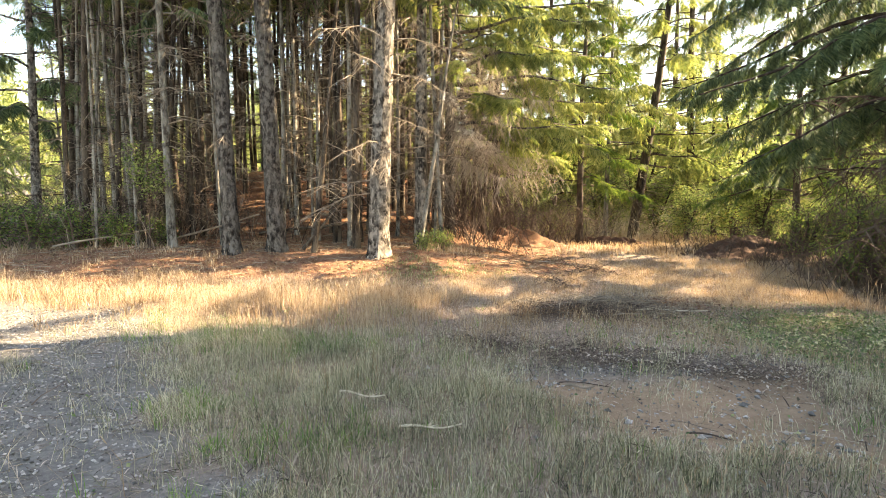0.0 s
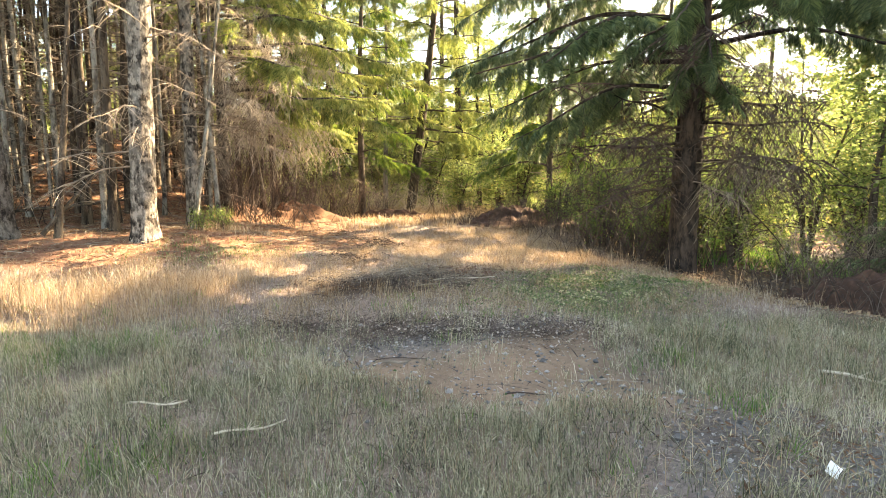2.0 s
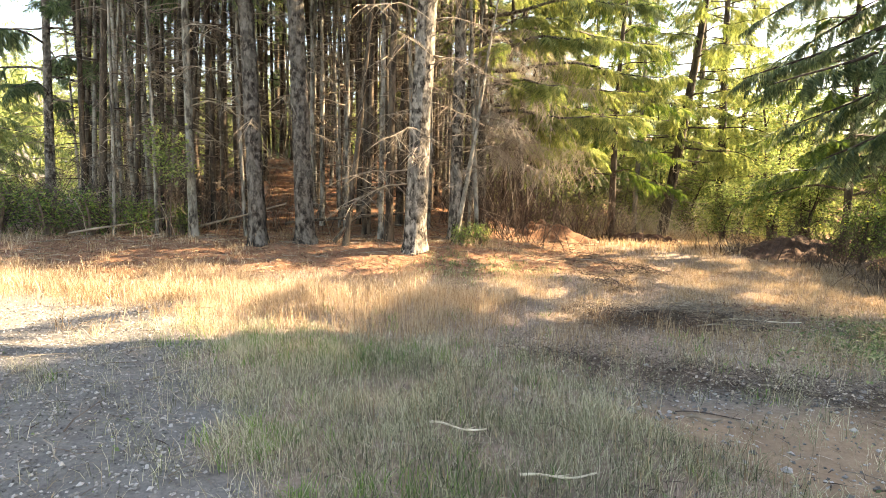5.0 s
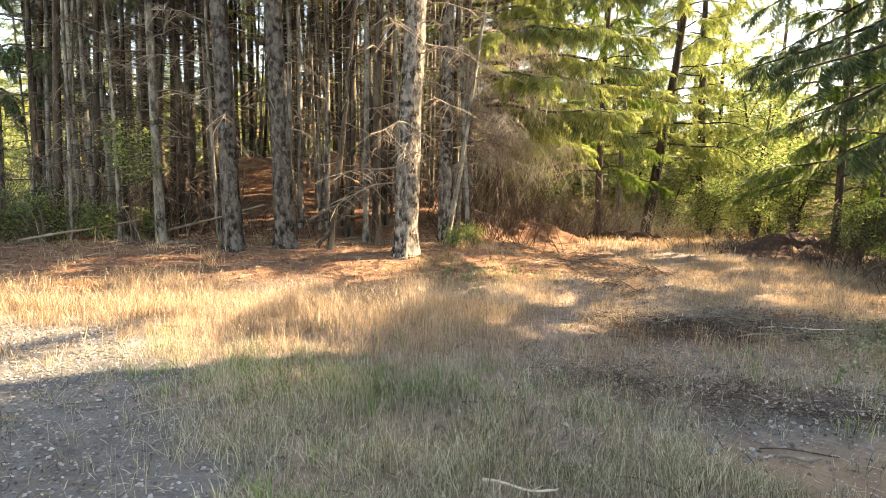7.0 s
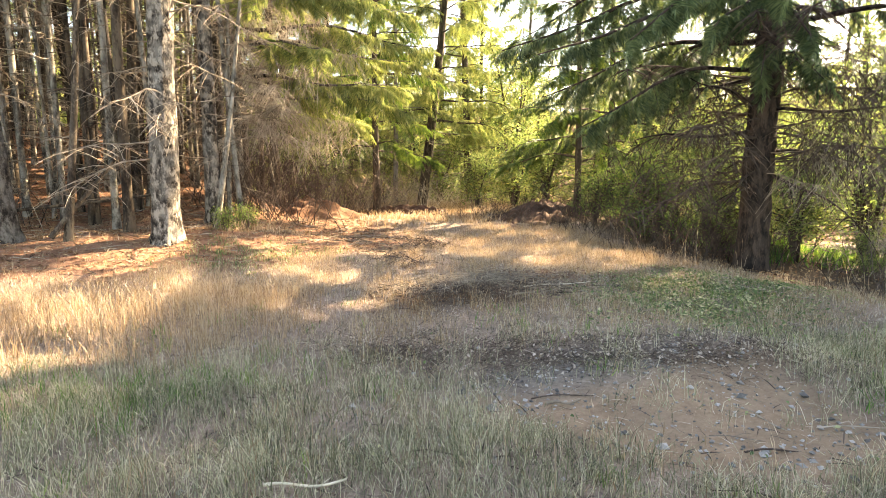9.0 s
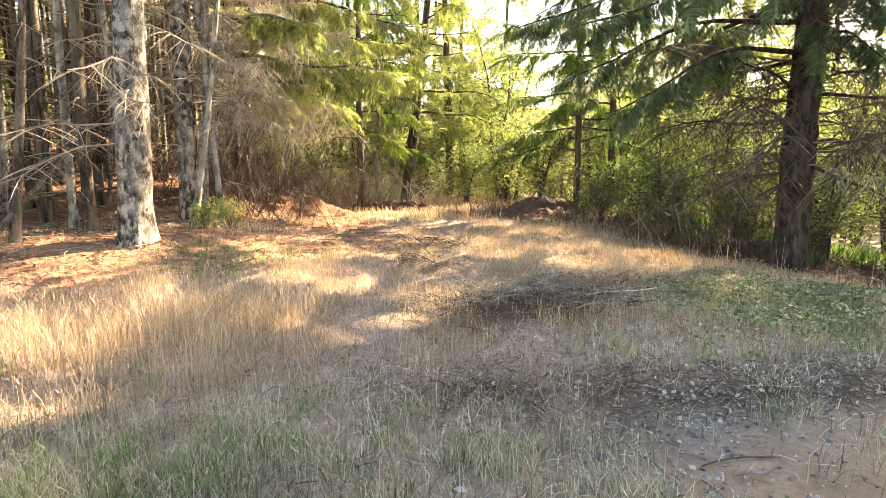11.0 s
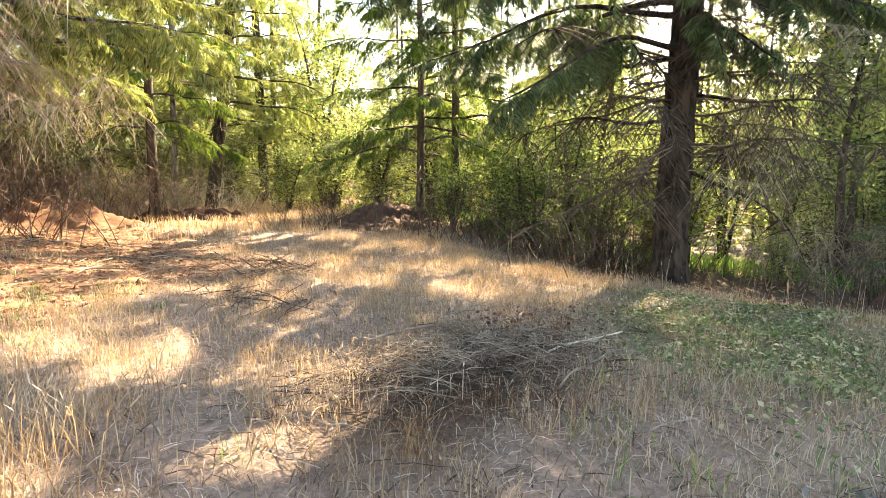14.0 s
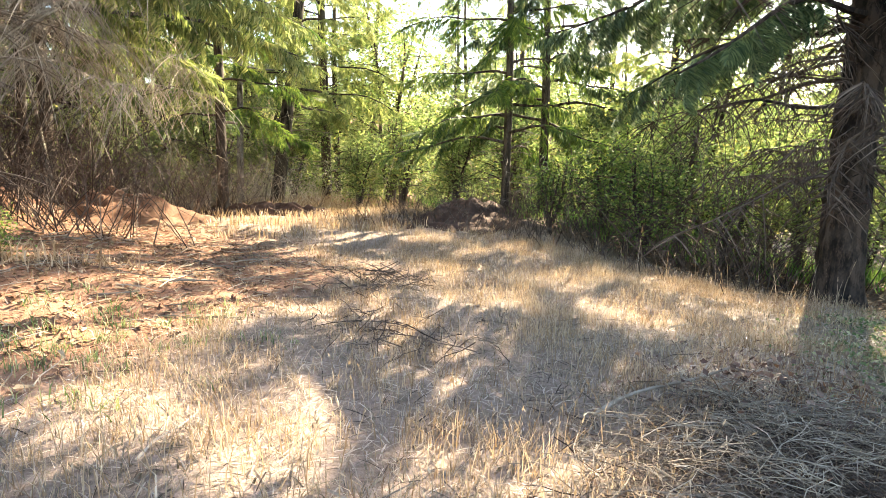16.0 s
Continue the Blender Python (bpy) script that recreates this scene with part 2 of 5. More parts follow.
class Pile:
    """Gathers tubes, blades and stamped shapes for one mesh."""

    def __init__(self):
        self.v, self.f3, self.f4, self.n = [], [], [], 0

    def add(self, v, f):
        f = np.asarray(f, dtype=np.int64) + self.n
        (self.f3 if f.shape[1] == 3 else self.f4).append(f)
        self.v.append(np.asarray(v, dtype=np.float64))
        self.n += len(v)

    def tube(self, path, radii, sides=4):
        path = np.asarray(path, dtype=np.float64)
        k = len(path)
        t = np.gradient(path, axis=0)
        t /= np.linalg.norm(t, axis=1)[:, None] + 1e-9
        ref = np.array([0.0, 0.0, 1.0]) if abs(t[:, 2]).mean() < 0.8 else np.array([1.0, 0.0, 0.0])
        u = np.cross(t, ref)
        u /= np.linalg.norm(u, axis=1)[:, None] + 1e-9
        w = np.cross(t, u)
        a = np.arange(sides) * 2 * np.pi / sides
        ring = u[:, None, :] * np.cos(a)[None, :, None] + w[:, None, :] * np.sin(a)[None, :, None]
        v = (path[:, None, :] + ring * np.asarray(radii, dtype=np.float64)[:, None, None]).reshape(-1, 3)
        i = np.arange(k - 1)[:, None] * sides
        j, jn = np.arange(sides)[None, :], (np.arange(sides)[None, :] + 1) % sides
        self.add(v, np.stack([i + j, i + jn, i + sides + jn, i + sides + j], -1).reshape(-1, 4))

    def stamp(self, v, f, mats3, places):
        """The shape (v, f) at many turns (m, 3, 3) and places (m, 3)."""
        m, n = len(places), len(v)
        if not m:
            return
        vv = np.einsum("mij,nj->mni", mats3, v) + np.asarray(places)[:, None, :]
        ff = np.asarray(f)[None] + (np.arange(m) * n)[:, None, None]
        self.add(vv.reshape(-1, 3), ff.reshape(-1, np.asarray(f).shape[1]))

    def mesh(self, name, mat, smooth=False):
        return mesh(name, np.concatenate(self.v), [np.concatenate(x) for x in (self.f3, self.f4) if x], [mat], smooth)


def turns(yaw, pitch, roll, size):
    """Turn matrices (m, 3, 3): x ahead by yaw, raised by pitch, rolled, scaled."""
    yaw, pitch, roll, size = np.broadcast_arrays(*[np.asarray(q, dtype=np.float64) for q in (yaw, pitch, roll, size)])
    cy, sy, cp, sp, cr, sr = np.cos(yaw), np.sin(yaw), np.cos(pitch), np.sin(pitch), np.cos(roll), np.sin(roll)
    ex = np.stack([cy * cp, sy * cp, sp], -1)
    ey0, ez0 = np.stack([-sy, cy, 0 * cy], -1), np.stack([-cy * sp, -sy * sp, cp], -1)
    ey = ey0 * cr[..., None] + ez0 * sr[..., None]
    ez = -ey0 * sr[..., None] + ez0 * cr[..., None]
    return np.stack([ex, ey, ez], -1) * size[..., None, None]


def step(a, b, v):
    s = np.clip((np.asarray(v, dtype=np.float64) - a) / (b - a), 0, 1)
    return s * s * (3 - 2 * s)


def waves(x, y, scale, seed=0):
    """Smooth uneven field in about -1..1, from a few crossed sines."""
    r = np.random.RandomState(seed)
    out = 0 * np.asarray(x, dtype=np.float64)
    for k in range(7):
        a, q, ph = r.rand() * 6.28, (0.6 + 1.3 * r.rand()) / scale, r.rand() * 6.28
        out = out + np.sin((np.cos(a) * x + np.sin(a) * y) * q * 6.28 + ph)
    return out / 3.2


def ground_z(x, y):
    x, y = np.asarray(x, dtype=np.float64), np.asarray(y, dtype=np.float64)
    z = 0.42 * step(9.8, 13.0, y) * step(2.5, -0.8, x)
    z = z + 2.4 * step(13.5, 24, y) * np.exp(-((x + 5) / 7.5) ** 2) * step(3.2, -1.5, x)
    z = z - (0.12 * step(2.5, 5.0, x) + 0.38 * step(5.5, 9.0, x)) * step(15.5, 10.0, y) - 2.6 * step(10, 24, x)
    z = z - 0.4 * step(18, 24, y) * step(1, 6, x) - 2.5 * step(24, 48, y) * step(-2, 8, x)
    z = z + 0.12 * np.exp(-((x - 2.1) / 1.0) ** 2 - ((y - 7.7) / 0.6) ** 2)
    z = z - 0.10 * np.exp(-((x - 2.1) / 0.9) ** 2 - ((y - 4.1) / 0.5) ** 2)
    far = np.hypot(x, y)
    z = z + 24 * step(70, 190, far) * step(-60, 40, y + 0.6 * x)
    near = np.exp(-(np.maximum(np.hypot(x, y - 8) - 14, 0) / 10) ** 2)
    return z + near * (0.035 * waves(x, y, 2.4, 3) + 0.015 * waves(x, y, 0.8, 4))


def gz(x, y):
    return float(ground_z(x, y))


# where each kind of ground cover lies (0..1)
def m_gravel(x, y):
    edge = -1.25 - 0.6 * np.maximum(y - 3.0, 0) + 0.55 * np.maximum(3.0 - y, 0) + 0.3 * waves(x, y, 1.6, 11)
    road = step(edge + 0.35, edge - 0.35, x) * step(8.6, 7.6, y + 0.35 * (x + 5))
    far = step(-9.5, -12.5, x + 0.25 * (y - 8))
    patch = np.exp(-((x - 1.8) / 1.4) ** 2 - ((y - 5.25) / 0.35) ** 2) * 0.8
    patch2 = np.clip(1.5 * np.exp(-((x - 2.8) / 0.9) ** 2 - ((y - 2.35) / 0.6) ** 2), 0, 1) * (0.6 + 0.4 * step(-0.4, 0.4, waves(x, y, 0.7, 15)))
    return np.clip(np.maximum(np.maximum(road, far), np.maximum(patch, patch2)), 0, 1)


def m_litter(x, y):
    front = 10.6 + 0.35 * waves(x, y, 3.0, 12) + 1.5 * step(0.5, 2.2, x)
    stand = step(front - 0.3, front + 0.5, y) * step(4.5, 2.5, x) * step(-10.5, -8.5, x)
    return np.clip(np.maximum(stand, step(20, 24, y + 0.0 * x)), 0, 1)


def m_bare(x, y):
    a = np.exp(-(((x - 1.75) * 0.77 - (y - 4.15) * 0.64) / 1.25) ** 2 - (((x - 1.75) * 0.64 + (y - 4.15) * 0.77) / 0.45) ** 2)
    b = 0.9 * np.exp(-((x - 2.5) / 0.5) ** 2 - ((y - 4.6) / 0.45) ** 2)
    a = np.maximum(a, b)
    return np.clip(3.0 * a + 0.4 * waves(x, y, 0.9, 13) * (a > 0.15), 0, 1)


def m_band(x, y):
    """Strip of grey dead weeds and stones along the far edge of the bare soil."""
    run = np.exp(-((0.43 * (x - 1.6) + 0.9 * (y - 5.55)) / 0.33) ** 2)
    return np.clip(run * step(-0.3, 0.4, x) * step(3.7, 2.9, x) * (0.5 + 0.5 * step(-0.5, 0.3, waves(x, y, 0.5, 31))), 0, 1)


def m_humus(x, y):
    heap = np.exp(-((x - 1.85) / 0.85) ** 2 - ((y - 7.5) / 0.35) ** 2)
    right = step(7.0, 8.6, x - 0.25 * (y - 9)) * step(17.5, 15, y + 0 * x)
    dirt = 0.55 * np.exp(-((x - 2.9) / 0.9) ** 2 - ((y - 2.35) / 0.6) ** 2) * step(-0.5, 0.5, waves(x, y, 0.8, 16))
    return np.clip(np.maximum(np.maximum(1.7 * heap, 0.9 * right), dirt), 0, 1)


def m_ivy(x, y):
    return (0.45 + 0.55 * step(-0.5, 0.4, waves(x, y, 0.9, 14))) * step(0.1, 0.9, np.exp(-(((x - 5.0) * 0.9 + (y - 7.0) * 0.4) / 2.2) ** 2 - ((-(x - 5.0) * 0.4 + (y - 7.0) * 0.9) / 1.3) ** 2))


# ---- ground ----
def ground():
    def axis(lo, hi, stepsize, far):
        core = np.arange(lo, hi + 1e-6, stepsize)
        out = np.cumsum(stepsize * 1.28 ** np.arange(1, 40))
        out = out[out < far]
        return np.concatenate((lo - out[::-1], core, hi + out))

    xs, ys = axis(-13, 14, 0.13, 2500), axis(-3, 26, 0.13, 2500)
    X, Y = np.meshgrid(xs, ys)
    v = np.stack([X, Y, ground_z(X, Y)], -1).reshape(-1, 3)
    nx = len(xs)
    i = (np.arange(len(ys) - 1)[:, None] * nx + np.arange(nx - 1)[None, :]).ravel()
    me = mesh("ground", v, [np.stack([i, i + 1, i + nx + 1, i + nx], -1)], [ground_material()], True)
    x, y = v[:, 0], v[:, 1]
    for name, f in (("gravel", m_gravel), ("litter", m_litter), ("bare", m_bare), ("humus", lambda x, y: np.maximum(m_humus(x, y), 0.55 * m_band(x, y))), ("green", m_ivy)):
        me.attributes.new(name, "FLOAT", "POINT").data.foreach_set("value", f(x, y).astype(np.float32))
    tagged(new("ground", me), "dry clearing floor of soil, gravel and red needle litter", "ground", kind="structure")


ground()


# ---- trees ----
def trunk_mesh(name, height, r, lean, mat, sides=14, flare=0.5, rings=40, seed=0, knobs=0.05):
    """A tapered, slightly wandering, furrowed stem with a flared foot, base at the origin and sunk a little."""
    rs = np.random.RandomState(seed)
    s = np.linspace(0, 1, rings) ** 1.25
    z = -0.25 + s * (height + 0.25)
    rad = r * (1 - 0.9 * s ** 1.15) + r * flare * np.exp(-(z + 0.1) / 0.22).clip(0, 1.6)
    ph, amp = rs.rand(4) * 6.28, 0.012 * height
    cx = lean[0] * z + amp * (np.sin(s * 5 + ph[0]) - np.sin(ph[0])) * s
    cy = lean[1] * z + amp * (np.sin(s * 6 + ph[1]) - np.sin(ph[1])) * s
    a = np.arange(sides) * 2 * np.pi / sides
    ridge = 1 + knobs * rs.randn(1, sides) + knobs * 0.8 * rs.randn(rings, sides) + 0.12 * np.exp(-z / 0.2).clip(0, 1)[:, None] * np.cos(a * 3 + ph[2])[None]
    px = cx[:, None] + rad[:, None] * ridge * np.cos(a)[None]
    py = cy[:, None] + rad[:, None] * ridge * np.sin(a)[None]
    v = np.stack([px, py, np.repeat(z[:, None], sides, 1)], -1).reshape(-1, 3)
    i = np.arange(rings - 1)[:, None] * sides
    j, jn = np.arange(sides)[None], (np.arange(sides)[None] + 1) % sides
    return mesh(name, v, [np.stack([i + j, i + jn, i + sides + jn, i + sides + j], -1).reshape(-1, 4)], [mat], True), (lambda h: np.array([np.interp(h, z, cx), np.interp(h, z, cy), h])), (lambda h: float(np.interp(h, z, rad)))


def spray_shape(kind, seed=0):
    """One drooping fir frond 0.6 m long along x. coarse: twig by twig; mid and far: fewer, broader tufts."""
    rs = np.random.RandomState(seed)
    v, f = [], []

    def tri(a, b, c):
        v.extend((a, b, c))
        f.append((len(v) - 3, len(v) - 2, len(v) - 1))

    n = {"coarse": 22, "mid": 14, "far": 6}[kind]
    for k in range(n):
        s = (k + 0.6) / n
        base = np.array([0.6 * s, 0, -0.10 * s * s])
        for side in (-1, 1):
            ln = (0.20 * (1 - s) + 0.07) * rs.uniform(0.55, 1.25) * (1.6 if kind == "far" else 1)
            ang = rs.uniform(0.7, 1.1)
            d = np.array([math.cos(ang), side * math.sin(ang), -rs.uniform(0.1, 1.1)])
            d /= np.linalg.norm(d)
            w = np.cross(d, (0, 0, 1.0))
            w = w / np.linalg.norm(w) + np.array([0, 0, rs.uniform(-0.5, 0.5)])
            wd = {"coarse": 0.013, "mid": 0.018, "far": 0.05}[kind]
            mid = base + d * ln * 0.5
            tip = base + d * ln + np.array([0, 0, -0.07])
            tri(base, mid + w * wd * 0.5, tip)
            tri(base, tip, mid - w * wd * 0.5)
    return np.array(v), np.array(f)


SPRAYS = {k: [spray_shape(k, q) for q in (1, 2, 3)] for k in ("coarse", "mid", "far")}


def limb_path(base, yaw, length, rise, droop, rs, n=9):
    s = np.linspace(0, 1, n)
    side = rs.uniform(-0.12, 0.12) * length
    r = length * s
    x = base[0] + np.cos(yaw) * r - np.sin(yaw) * side * s * s
    y = base[1] + np.sin(yaw) * r + np.cos(yaw) * side * s * s
    z = base[2] + rise * length * s - droop * length * s * s + 0.02 * length * np.sin(s * 9 + rs.rand() * 6)
    return np.stack([x, y, z], -1)


def dress_limb(wood, leaf, path, yaw, rs, lod, start=0.3, dense=1.0, size=1.0, radius=0.03, hang=0.35):
    n = len(path)
    wood.tube(path, np.linspace(radius, radius * 0.18, n), 5 if lod == "coarse" else 3)
    length = np.linalg.norm(np.diff(path, axis=0), axis=1).sum()
    per = {"coarse": 8.5, "mid": 5.5, "far": 3.0}[lod]
    m = max(3, int(length * (1 - start) * per * dense))
    s = start + (1 - start) * (np.arange(m) + rs.rand(m) * 0.8) / m
    s = np.clip(s, 0, 1)
    p = np.stack([np.interp(s * (n - 1), np.arange(n), path[:, k]) for k in range(3)], -1)
    side = np.where(np.arange(m) % 2, 1.0, -1.0)
    spread = side * rs.uniform(0.35, 1.15, m) * (1.05 - s * 0.75)
    pitch = -hang - rs.uniform(-0.5, 0.6, m)
    sz = size * rs.uniform(0.75, 1.3, m) * (1.15 - 0.35 * s)
    mats = turns(yaw + spread, pitch, rs.uniform(-0.9, 0.9, m), sz)
    for q in range(3):
        pick = np.arange(m) % 3 == q
        v, f = SPRAYS[lod][q]
        leaf.stamp(v, f, mats[pick], p[pick])


def dead_limb(wood, path, rs, radius=0.02, twigs=6, droop=0.5, tl=0.5):
    n = len(path)
    wood.tube(path, np.linspace(radius, radius * 0.25, n), 4)
    for q in range(twigs):
        s = rs.uniform(0.25, 1.0)
        p = np.array([np.interp(s * (n - 1), np.arange(n), path[:, k]) for k in range(3)])
        a, ln = rs.rand() * 6.28, tl * rs.uniform(0.4, 1.2)
        d = np.array([math.cos(a), math.sin(a), -droop * rs.uniform(0.2, 1.5)])
        tt = np.linspace(0, 1, 4)[:, None]
        wood.tube(p + d * ln * tt + np.array([0, 0, -droop * ln * 0.5]) * tt ** 2, np.linspace(radius * 0.35 + 0.002, 0.002, 4), 3)


def fir(name, x, y, height, r, label, group="", lean=(0, 0), mat=None, leafmat=None, lod="coarse", crown=(4.0, 40, 2.6), dead=(1.0, 4.0, 20, 1.2), dead_mat=None, seed=0, hang=0.35, rings=40, sides=14, knobs=0.05, rise=0.12, droop=0.3, turn=0.0, extra=(), size=1.0, start=0.3, split=False, dense=1.0):
    """A conifer: stem, dead lower limbs, live limbs hung with fronds. crown: lowest height, limbs, longest limb; dead: from, to, count, length; extra: single limbs (height, yaw, length, rise, droop)."""
    rs = np.random.RandomState(seed)
    t = thing(name, x, y, gz(x, y), label, "tree", group, turn=turn)
    me, axis, rad = trunk_mesh("trunk", height, r, lean, mat or BARK_GREY, sides, 0.45, rings, seed, knobs)
    part("trunk", me, t)
    wood, leaf, snag = Pile(), Pile(), Pile()

    def bough(path, yaw, *how):
        """One live limb: its own part where it can be told apart, else gathered."""
        if not split:
            dress_limb(wood, leaf, path, yaw, rs, lod, *how)
            return
        w1, l1 = Pile(), Pile()
        dress_limb(w1, l1, path, yaw, rs, lod, *how)
        part("foliage", l1.mesh("foliage", leafmat or FIR_DARK), part("limb", w1.mesh("limb", mat or BARK_GREY), t), "drooping needled fronds")

    z0, n, longest = crown
    for k in range(n):
        s = (k + rs.rand()) / n
        h = z0 + (height - 0.4 - z0) * s ** 1.1
        ln = longest * (1 - s) ** 0.75 * rs.uniform(0.7, 1.1) + 0.35
        yaw = k * 2.4 + rs.uniform(-0.4, 0.4)
        path = limb_path(axis(h), yaw, ln, rise + 0.25 * s, droop * (1 - 0.5 * s), rs)
        bough(path, yaw, start, dense, size * (1.0 if lod != "mid" else 1.25), 0.012 + 0.009 * ln, hang)
    for h, yaw, ln, ri, dr in extra:
        path = limb_path(axis(h), yaw, ln, ri, dr, rs, 12)
        bough(path, yaw, 0.34, 1.35 * dense, size * 1.1, 0.018 + 0.010 * ln, hang)
    d0, d1, dn, dl = dead
    for k in range(dn):
        h = d0 + (d1 - d0) * (k + rs.rand()) / dn
        yaw, ln = rs.rand() * 6.28, dl * rs.uniform(0.35, 1.15)
        path = limb_path(axis(h), yaw, ln, rs.uniform(-0.15, 0.25), rs.uniform(0.0, 0.35), rs, 6)
        own = Pile() if split else snag
        dead_limb(own, path, rs, 0.006 + 0.007 * ln, int(2 + 3 * ln + (10 * ln if split else 0)), 0.6 if split else 0.4, 0.3 + 0.15 * ln)
        if split:
            part("dead_limb", own.mesh("dead_limb", dead_mat or TWIG), t, "bare dead limb with hanging twigs")
    if wood.n:
        tagged(part("branchwork", wood.mesh("branchwork", mat or BARK_GREY), t), kind="stuff")
        tagged(part("foliage", leaf.mesh("foliage", leafmat or FIR_DARK), t, "drooping needled fronds"), kind="stuff")
    if snag.n:
        tagged(part("dead_branchwork", snag.mesh("dead_branchwork", dead_mat or TWIG), t, "bare dead lower limbs"), kind="stuff")
    return t


def leafy(name, x, y, height, label, category, group="", stems=3, leafmat=None, mat=None, seed=0, leaves=3500, leaf_size=0.07, spread=0.9, low=0.25, r=0.05, lean=(0, 0), turn=0.0):
    """A broad-leaved tree or shrub: forking stems, twigs and single leaves set round the twig ends."""
    rs = np.random.RandomState(seed)
    t = thing(name, x, y, gz(x, y) - 0.05, label, category, group, turn=turn)
    wood, leaf, tips = Pile(), Pile(), []
    for q in range(stems):
        a = q * 6.28 / stems + rs.uniform(-0.5, 0.5)
        out = spread * rs.uniform(0.2, 0.6) if stems > 1 else 0.05
        s = np.linspace(0, 1, 9)[:, None]
        top = np.array([math.cos(a) * out + lean[0] * height, math.sin(a) * out + lean[1] * height, height * rs.uniform(0.75, 1.0)])
        wob = np.stack([np.sin(s[:, 0] * 7 + rs.rand() * 6), np.cos(s[:, 0] * 6 + rs.rand() * 6), 0 * s[:, 0]], -1) * 0.03 * height * s
        path = s * top + wob
        wood.tube(path, np.linspace(r, r * 0.15, 9), 7 if r > 0.06 else 5)
        nb = int(7 + height * 2)
        for k in range(nb):
            u = low + (1 - low) * (k + rs.rand()) / nb
            p = np.array([np.interp(u * 8, np.arange(9), path[:, c]) for c in range(3)])
            b, ln = rs.rand() * 6.28, spread * rs.uniform(0.5, 1.2) * (1.15 - 0.6 * u)
            e = np.linspace(0, 1, 5)[:, None]
            br = p + e * np.array([math.cos(b), math.sin(b), rs.uniform(0.1, 0.8)]) * ln - np.array([0, 0, 0.25 * ln]) * e ** 2
            wood.tube(br, np.linspace(r * 0.3 * (1.1 - u) + 0.004, 0.003, 5), 3)
            for w in range(4):
                c = br[rs.randint(1, 5)]
                d = rs.randn(3) * 0.22 * ln + np.array([0, 0, -0.02])
                wood.tube(np.stack([c, c + d * 0.5, c + d]), [0.004, 0.003, 0.002], 3)
                tips += [c + d, c + d * 0.6]
    tips = np.array(tips)
    pts = tips[rs.randint(0, len(tips), leaves)] + rs.randn(leaves, 3) * (0.09 + 0.05 * spread)
    pts[:, 2] = np.maximum(pts[:, 2], 0.06)
    v = np.array([(0, 0, 0), (0.45, 0.3, 0.05), (1, 0, -0.08), (0.45, -0.3, 0.05)])
    leaf.stamp(v, np.array([(0, 1, 2), (0, 2, 3)]), turns(rs.rand(leaves) * 6.28, rs.uniform(-1.0, 0.5, leaves), rs.uniform(-0.9, 0.9, leaves), leaf_size * rs.uniform(0.6, 1.4, leaves)), pts)
    tagged(part("branchwork", wood.mesh("branchwork", mat or TWIG_DARK), t), kind="stuff")
    tagged(part("foliage", leaf.mesh("foliage", leafmat or LEAF), t), kind="stuff")
    return t


def thicket(name, x, y, w, height, n, label, mat=None, seed=0, group="", deep=None):
    """A tangle of arching bare twigs."""
    rs = np.random.RandomState(seed)
    t = thing(name, x, y, gz(x, y) - 0.03, label, "thicket", group)
    wood, fine = Pile(), Pile()
    for q in range(n):
        a = rs.rand() * 6.28
        px, py = rs.randn() * w * 0.42, rs.randn() * (deep or w) * 0.42
        ln = height * rs.uniform(0.5, 1.3)
        s = np.linspace(0, 1, 7)[:, None]
        d = np.array([math.cos(a) * rs.uniform(0.2, 0.9), math.sin(a) * rs.uniform(0.2, 0.9), 1.0])
        path = np.array([px, py, gz(x + px, y + py) - gz(x, y)]) + s * d * ln - np.array([0, 0, 0.55 * ln * rs.rand()]) * s ** 2 + np.cumsum(rs.randn(7, 3) * 0.03 * ln, 0) * s
        wood.tube(path, np.linspace(0.006 + 0.005 * rs.rand(), 0.002, 7), 3)
        for k in range(5):
            p = path[rs.randint(2, 7)]
            e = rs.randn(3) * 0.28 * ln * 0.6
            fine.tube(np.stack([p, p + e * 0.55 + (0, 0, 0.03), p + e]), [0.004, 0.003, 0.0015], 3)
    tagged(part("twigwork", fine.mesh("twigwork", mat or TWIG_DARK), t), kind="stuff")
    tagged(part("branchwork", wood.mesh("branchwork", mat or TWIG_DARK), t), kind="stuff")
    return t


S = "tall fir with furrowed grey bark"
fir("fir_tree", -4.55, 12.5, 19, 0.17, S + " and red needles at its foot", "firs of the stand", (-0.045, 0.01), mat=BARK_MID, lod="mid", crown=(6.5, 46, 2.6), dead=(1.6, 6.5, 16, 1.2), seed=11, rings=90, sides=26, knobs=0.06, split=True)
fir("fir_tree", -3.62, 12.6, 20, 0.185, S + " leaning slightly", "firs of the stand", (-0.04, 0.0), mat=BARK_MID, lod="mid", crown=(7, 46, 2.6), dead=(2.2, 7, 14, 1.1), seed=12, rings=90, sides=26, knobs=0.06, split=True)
fir("fir_tree", -1.35, 12.1, 21, 0.21, S + ", sunlit on one side", "firs of the stand", (0.03, 0.01), lod="mid", crown=(6.5, 46, 2.8), dead=(1.2, 6.5, 24, 1.4), seed=13, rings=90, sides=26, knobs=0.06, split=True)
fir("fir_tree", -0.55, 14.0, 18, 0.15, S + " in the stand's edge", "firs of the stand", (0.02, 0.0), lod="mid", crown=(6, 40, 2.4), dead=(1.0, 6, 26, 1.4), seed=14, rings=50, sides=16)
